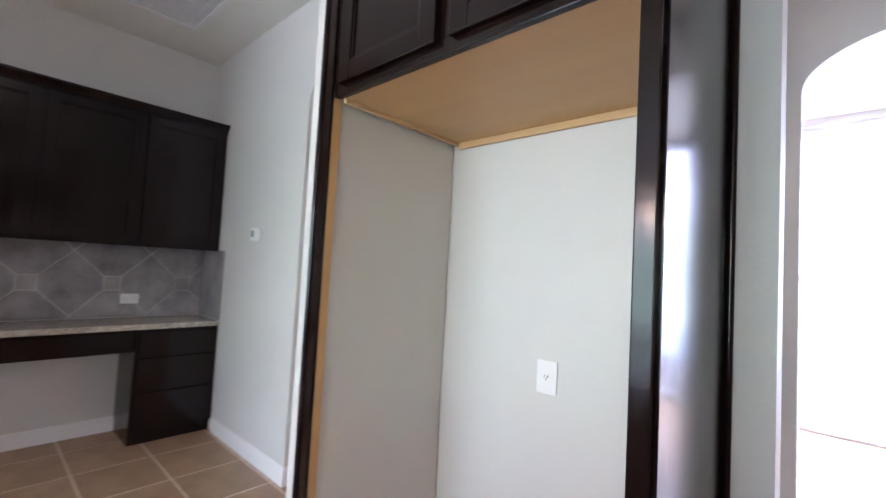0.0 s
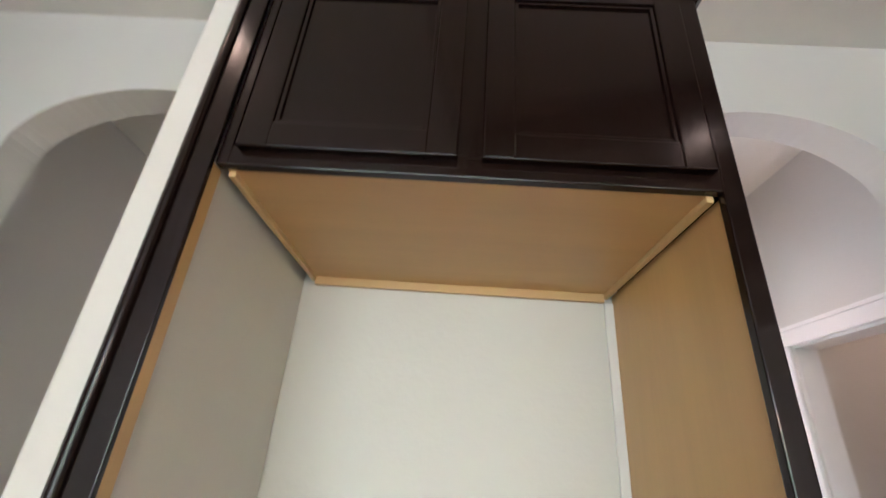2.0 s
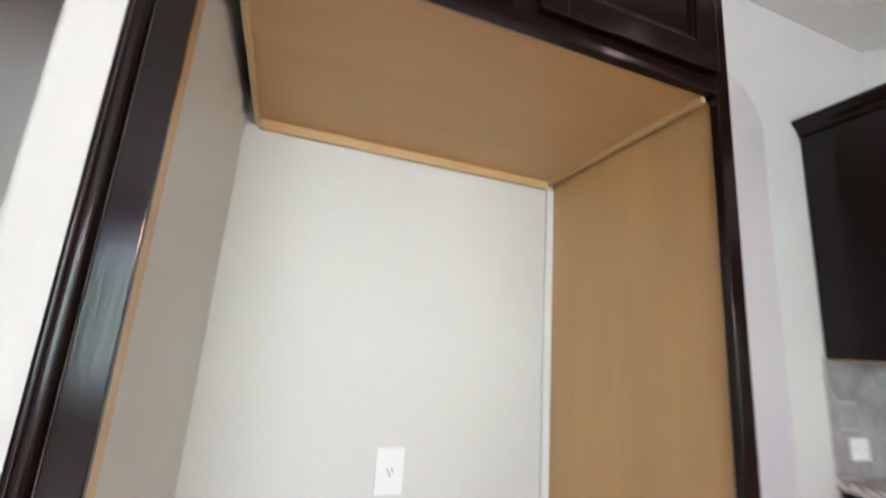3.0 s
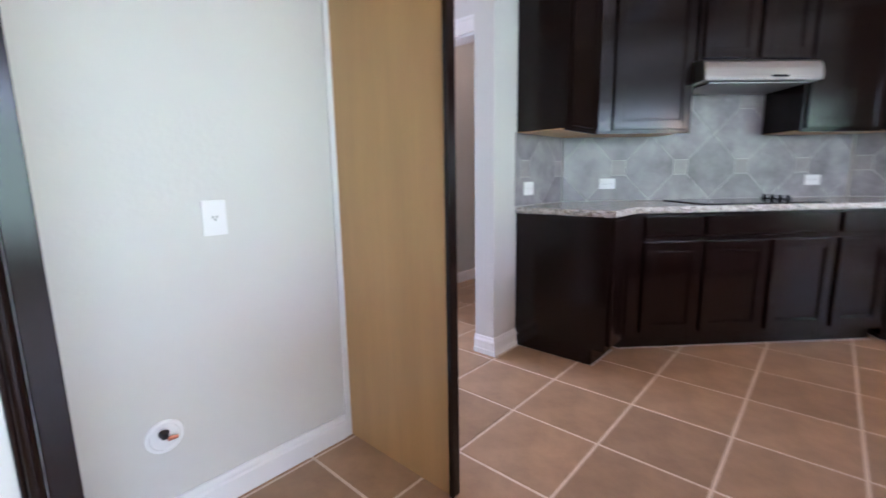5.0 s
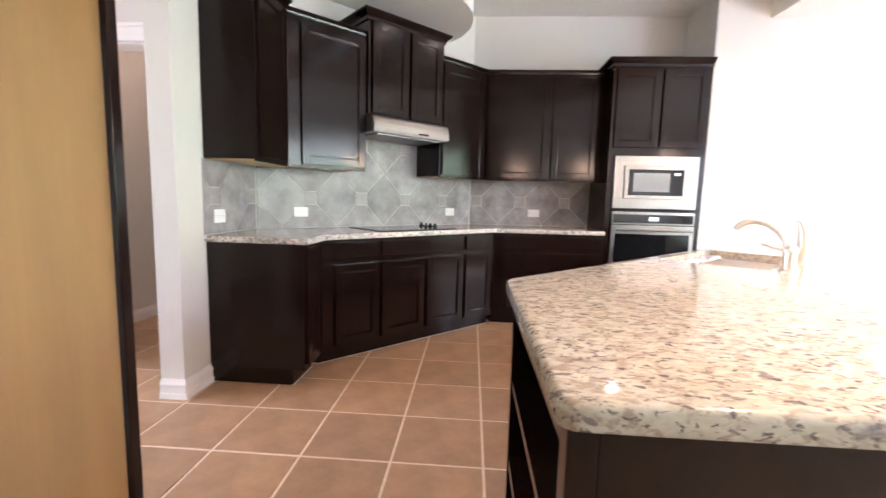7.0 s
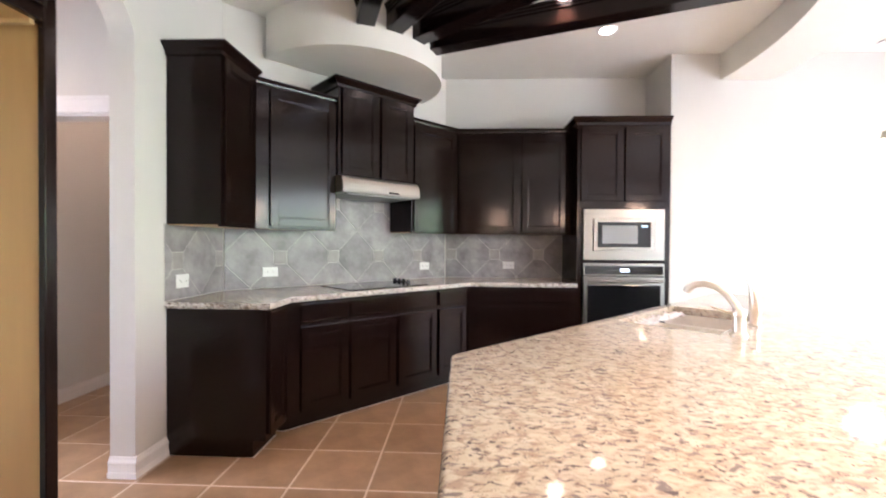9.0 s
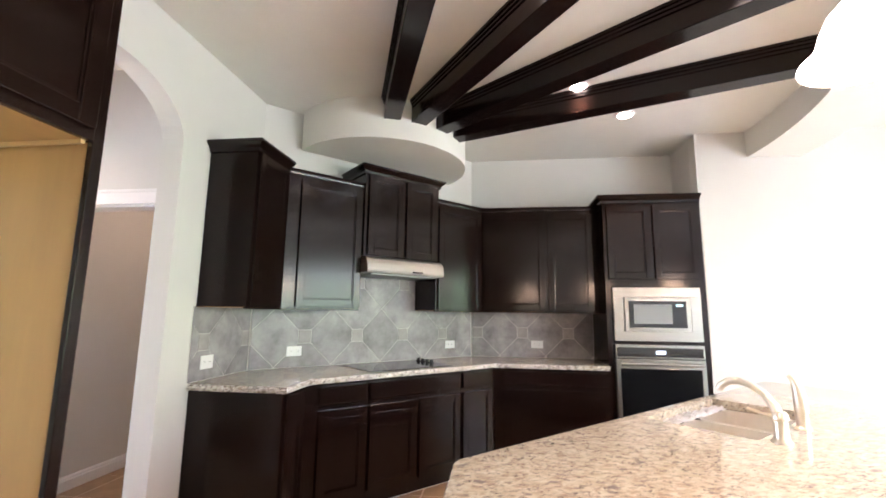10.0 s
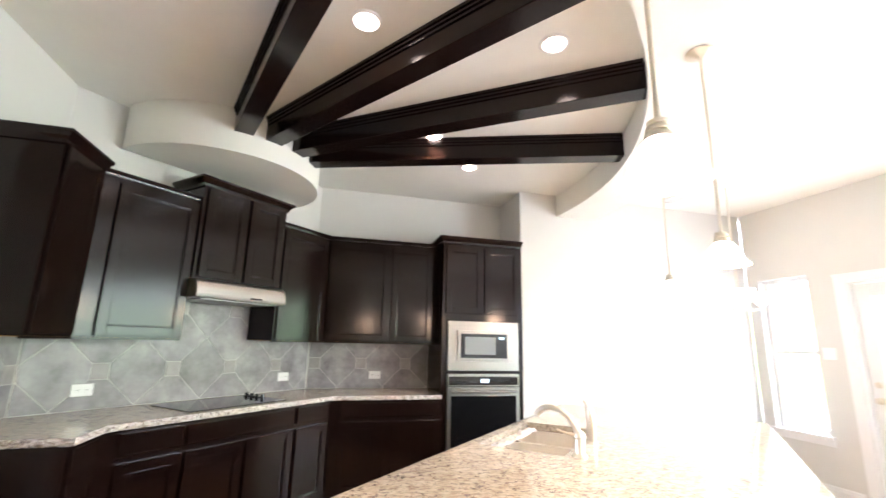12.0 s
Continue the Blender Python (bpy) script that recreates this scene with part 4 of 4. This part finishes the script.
part("case", bx(-0.055, 0.055, -0.024, -0.0005, -0.045, 0.045, bevel=0.004), WHITE, th)
part("screen", bx(-0.04, -0.008, -0.0255, -0.0238, -0.02, 0.025), mat("lcd", (0.12, 0.13, 0.11), 0.3), th, "dark grey screen")

wb = thing("ice_maker_box", "round white water outlet box with a valve in the wall", "outlet box", pose(0.262, -0.001, 0.325))
part("flange", lathe(bmesh.new(), [(0.042, 0), (0.054, 0), (0.052, 0.006), (0.044, 0.008), (0.040, 0.004)], 28, pose(0, 0, 0, 90)), WHITE, wb, smooth=True)
part("recess", lathe(bmesh.new(), [(0.0, 0.0015), (0.041, 0.0015), (0.041, 0.0005)], 24, pose(0, 0, 0, 90)), mat("box_inside", (0.55, 0.54, 0.52), 0.6), wb)
part("pipe", tube(bmesh.new(), [(-0.006, -0.002, 0.012), (-0.006, -0.026, 0.014), (-0.004, -0.028, 0.028)], 0.012, 12), DARK, wb, "dark pipe stub", smooth=True)
part("valve", tube(bmesh.new(), [(0.004, -0.02, -0.002), (0.03, -0.03, 0.0)], [0.008, 0.005], 10), COPPER, wb, "red copper valve", smooth=True)

# ---- vents ----


def vent(label, x0, x1, y0, y1, slat):
    v = thing("ceiling_vent", label, "air vent", pose(0, 0, H))
    f = 0.03
    for a, b, c, d in ((x0, x1, y0, y0 + f), (x0, x1, y1 - f, y1), (x0, x0 + f, y0 + f, y1 - f), (x1 - f, x1, y0 + f, y1 - f)):
        part("frame", bx(a, b, c, d, -0.012, -0.0005, bevel=0.003), TRIM, v)
    # near-black plate standing in for the shade between the slats
    part("backing", bx(x0 + f, x1 - f, y0 + f, y1 - f, -0.0035, -0.001), mat("vent_shadow", (0.05, 0.045, 0.042), 0.8), v)
    n = int((x1 - x0 - 2 * f) / slat)
    for k in range(n):
        x = x0 + f + (k + 0.5) * slat
        part("slat", bx(x - slat * 0.2, x + slat * 0.2, y0 + f, y1 - f, -0.010, -0.004), TRIM, v)
    for k in range(1, 6):
        y = y0 + (y1 - y0) * k / 6
        part("bar", bx(x0 + f, x1 - f, y - 0.005, y + 0.005, -0.0115, -0.0102), TRIM, v)
    return v


vent("large white return air grille in the ceiling by the desk", -2.30, -1.50, -0.82, -0.33, 0.027)
vent("small white ceiling air register in the breakfast area", 3.35, 3.65, -5.45, -5.25, 0.02)

# ---- desk nook ----
dku = thing("wall_cabinet", "black-brown wall cabinet above the desk", "cabinet", DESK, "desk cabinets")
part("body", bx(-2.2, -0.003, -0.33, -0.003, 1.385, 2.36, bevel=0.002), ESP, dku)
for a, b in split(-2.2, -0.003, 4):
    door_part(dku, a, b, 1.40, 2.33, -0.33)
crown_at([(-2.2, -0.33), (-0.003, -0.33)], 2.33, dku)
dkb = thing("base_cabinet", "black-brown drawer cabinet under the desk top", "cabinet", DESK, "desk cabinets")
part("body", bx(-0.535, -0.003, -0.43, -0.003, 0.09, 0.805, bevel=0.002), ESP, dkb)
part("toe_kick", bx(-0.53, -0.005, -0.40, -0.003, 0.0, 0.09), ESP, dkb)
for a, b in ((0.12, 0.36), (0.38, 0.60), (0.62, 0.785)):
    drawer_part(dkb, -0.515, -0.025, a, b, -0.43)
dka = thing("desk_apron", "dark apron drawer under the desk top", "desk drawer", DESK)
part("apron", bx(-2.2, -0.538, -0.42, -0.36, 0.65, 0.805, bevel=0.002), ESP, dka)
drawer_part(dka, -1.36, -0.585, 0.668, 0.787, -0.42)
bm = bx(-2.22, -0.003, -0.455, -0.003, 0.806, 0.844, bevel=0.005)
dt = tagged(part("countertop", bm, GRANITE), "speckled granite desk top", "worktop")
dt.matrix_world = DESK

# ---- chandelier in the breakfast area ----
ch = thing("chandelier", "small brushed nickel chandelier with white glass shades", "chandelier", pose(3.0, -5.5, 0))
part("canopy", lathe(bmesh.new(), [(0.06, H - 0.001), (0.06, H - 0.01), (0.02, H - 0.03), (0.0, H - 0.031)], 20), NICKEL, ch, smooth=True)
part("rod", tube(bmesh.new(), [(0, 0, H - 0.03), (0, 0, 1.75)], 0.007, 10), NICKEL, ch, smooth=True)
for k in range(3):
    a = 2 * math.pi * k / 3 + 0.4
    c, s = math.cos(a), math.sin(a)
    arm = part("arm", tube(bmesh.new(), [(0.0, 0.0, 1.78), (0.1 * c, 0.1 * s, 1.74), (0.2 * c, 0.2 * s, 1.76), (0.24 * c, 0.24 * s, 1.81)], 0.007, 10), NICKEL, ch, smooth=True)
    part("shade", lathe(bmesh.new(), [(0.03, 1.80), (0.05, 1.83), (0.075, 1.88), (0.08, 1.92), (0.076, 1.92), (0.07, 1.88), (0.045, 1.835)], 20, Matrix.Translation((0.24 * c, 0.24 * s, 0))), SHADE, arm, "white glass shade", smooth=True)

# ---- backsplash tiles ----


def clip(poly, axis, value, keep_less):
    out = []
    for a, b in zip(poly, poly[1:] + poly[:1]):
        ia = (a[axis] <= value) == keep_less or a[axis] == value
        ib = (b[axis] <= value) == keep_less or b[axis] == value
        if ia:
            out.append(a)
        if ia != ib:
            t = (value - a[axis]) / (b[axis] - a[axis])
            out.append((a[0] + t * (b[0] - a[0]), a[1] + t * (b[1] - a[1])))
    return out


def inset(poly, d):
    n = len(poly)
    out = []
    for k in range(n):
        a, v, b = Vector(poly[k - 1]), Vector(poly[k]), Vector(poly[(k + 1) % n])
        e, g = (v - a), (b - v)
        if e.length < 1e-5 or g.length < 1e-5:
            continue
        e.normalize(), g.normalize()
        na, nb = Vector((-e.y, e.x)), Vector((-g.y, g.x))
        out.append(tuple(v + (na + nb) * d / max(0.35, 1 + na.dot(nb))))
    return out


def tile_bm(poly, depth=0.008, chamfer=0.0018):
    bm = bmesh.new()
    inner = inset(poly, chamfer)
    if len(inner) != len(poly):
        inner = poly
    rows = [[bm.verts.new((x, y, z)) for x, z in pts] for pts, y in ((poly, -0.0005), (poly, -depth + chamfer), (inner, -depth))]
    n = len(poly)
    for a, b in zip(rows, rows[1:]):
        for k in range(n):
            bm.faces.new((a[k], a[(k + 1) % n], b[(k + 1) % n], b[k]))
    bm.faces.new(rows[-1])
    return bm


def backsplash(label, m, s0, s1, z0, z1, dot_s, dot_z, P=0.466, dot=0.052, g=0.0022):
    w = thing("backsplash", label, "backsplash", m)
    part("grout", bx(s0, s1, -0.0052, -0.0006, z0, z1), SGROUT, w, "pale grout bed")
    pieces = []
    k0 = int((s0 - dot_s) / P) - 2
    for k in range(k0, k0 + int((s1 - s0) / P) + 5):
        for j in range(-2, 4):
            x, z, h = dot_s + k * P, dot_z + j * P, P / 2
            pieces.append((DOT, [(x - dot, z - dot), (x + dot, z - dot), (x + dot, z + dot), (x - dot, z + dot)]))
            # tile between two dots of a row, then tile between two dots of a column
            cx = x + h
            pieces.append((SLATE, [(x + dot, z - dot), (cx, z - h), (x + P - dot, z - dot), (x + P - dot, z + dot), (cx, z + h), (x + dot, z + dot)]))
            pieces.append((SLATE, [(x - dot, z + dot), (x + dot, z + dot), (x + h, z + h), (x + dot, z + P - dot), (x - dot, z + P - dot), (x - h, z + h)]))
    for look_of, p in pieces:
        for axis, value, less in ((0, s0, False), (0, s1, True), (1, z0, False), (1, z1, True)):
            p = clip(p, axis, value, less)
            if len(p) < 3:
                break
        if len(p) < 3:
            continue
        area2 = abs(sum(a[0] * b[1] - a[1] * b[0] for a, b in zip(p, p[1:] + p[:1])))
        if area2 < 0.0008:
            continue
        q = inset([v for k, v in enumerate(p) if (Vector(v) - Vector(p[k - 1])).length > 0.004], g)
        if len(q) >= 3:
            part("tile", tile_bm(q), look_of, w)
    return w


backsplash("grey slate-look backsplash of clipped tiles and small squares beside the arch", pose(0, -0.0005, 0), 2.25, 2.866, 0.915, 1.372, 2.366, 1.150, P=0.4575)
backsplash("grey slate-look backsplash of clipped tiles behind the cooktop", DWALL @ pose(0, -0.0005, 0), 0.008, 2.159, 0.915, 1.70, 0.420, 1.150, P=0.4575)
backsplash("grey slate-look backsplash of clipped tiles beside the oven", EAST @ pose(0, -0.0005, 0), 0.014, 1.232, 0.915, 1.372, 0.074, 1.158, P=0.4575)
backsplash("grey slate-look backsplash above the desk", DESK @ pose(0, -0.0005, 0), -2.2, -0.004, 0.845, 1.387, -0.148, 1.10)
ds = thing("backsplash", "short slate side splash at the end of the desk", "backsplash", pose(0, -0.0005, 0))
part("tile", tile_bm([(-2.785, 0.848), (-2.34, 0.848), (-2.34, 1.39), (-2.785, 1.39)]), SLATE, ds)

# ---- floor tiles ----
PITCH, GAP = 0.411, 0.0062
X0, Y0 = 1.567, -0.442
half_tile = PITCH / 2 - GAP
tb = bmesh.new()
rings = [[tb.verts.new((sx * (half_tile - i), sy * (half_tile - i), z)) for sx, sy in ((-1, -1), (1, -1), (1, 1), (-1, 1))] for z, i in ((-0.002, 0), (0.0005, 0), (0.002, 0.002))]
for a, b in zip(rings, rings[1:]):
    for k in range(4):
        tb.faces.new((a[k], a[(k + 1) % 4], b[(k + 1) % 4], b[k]))
tb.faces.new(rings[-1])
tile_mesh = mesh_of("floor_tile", tb, TILE)
rest = bmesh.new()
count = 0
for i in range(-13, 9):
    for j in range(-17, 13):
        cx, cy = X0 + (i + 0.5) * PITCH, Y0 + (j + 0.5) * PITCH
        if not (-2.9 < cx < 4.4 and -6.6 < cy < 4.2):
            continue
        if -2.85 < cx < 3.9 and -2.6 < cy < 1.45 and count < 300:
            t = new("tile", tile_mesh)
            t.parent = floor
            t.location = (cx, cy, 0)
            count += 1
        else:
            vs = [[rest.verts.new((cx + sx * (half_tile - q), cy + sy * (half_tile - q), z)) for sx, sy in ((-1, -1), (1, -1), (1, 1), (-1, 1))] for z, q in ((0.0005, 0), (0.002, 0.002))]
            for k in range(4):
                rest.faces.new((vs[0][k], vs[0][(k + 1) % 4], vs[1][(k + 1) % 4], vs[1][k]))
            rest.faces.new(vs[1])
ft = part("far_tiles", rest, TILE, floor)
tagged(ft, "the remaining brown floor tiles", kind="stuff")
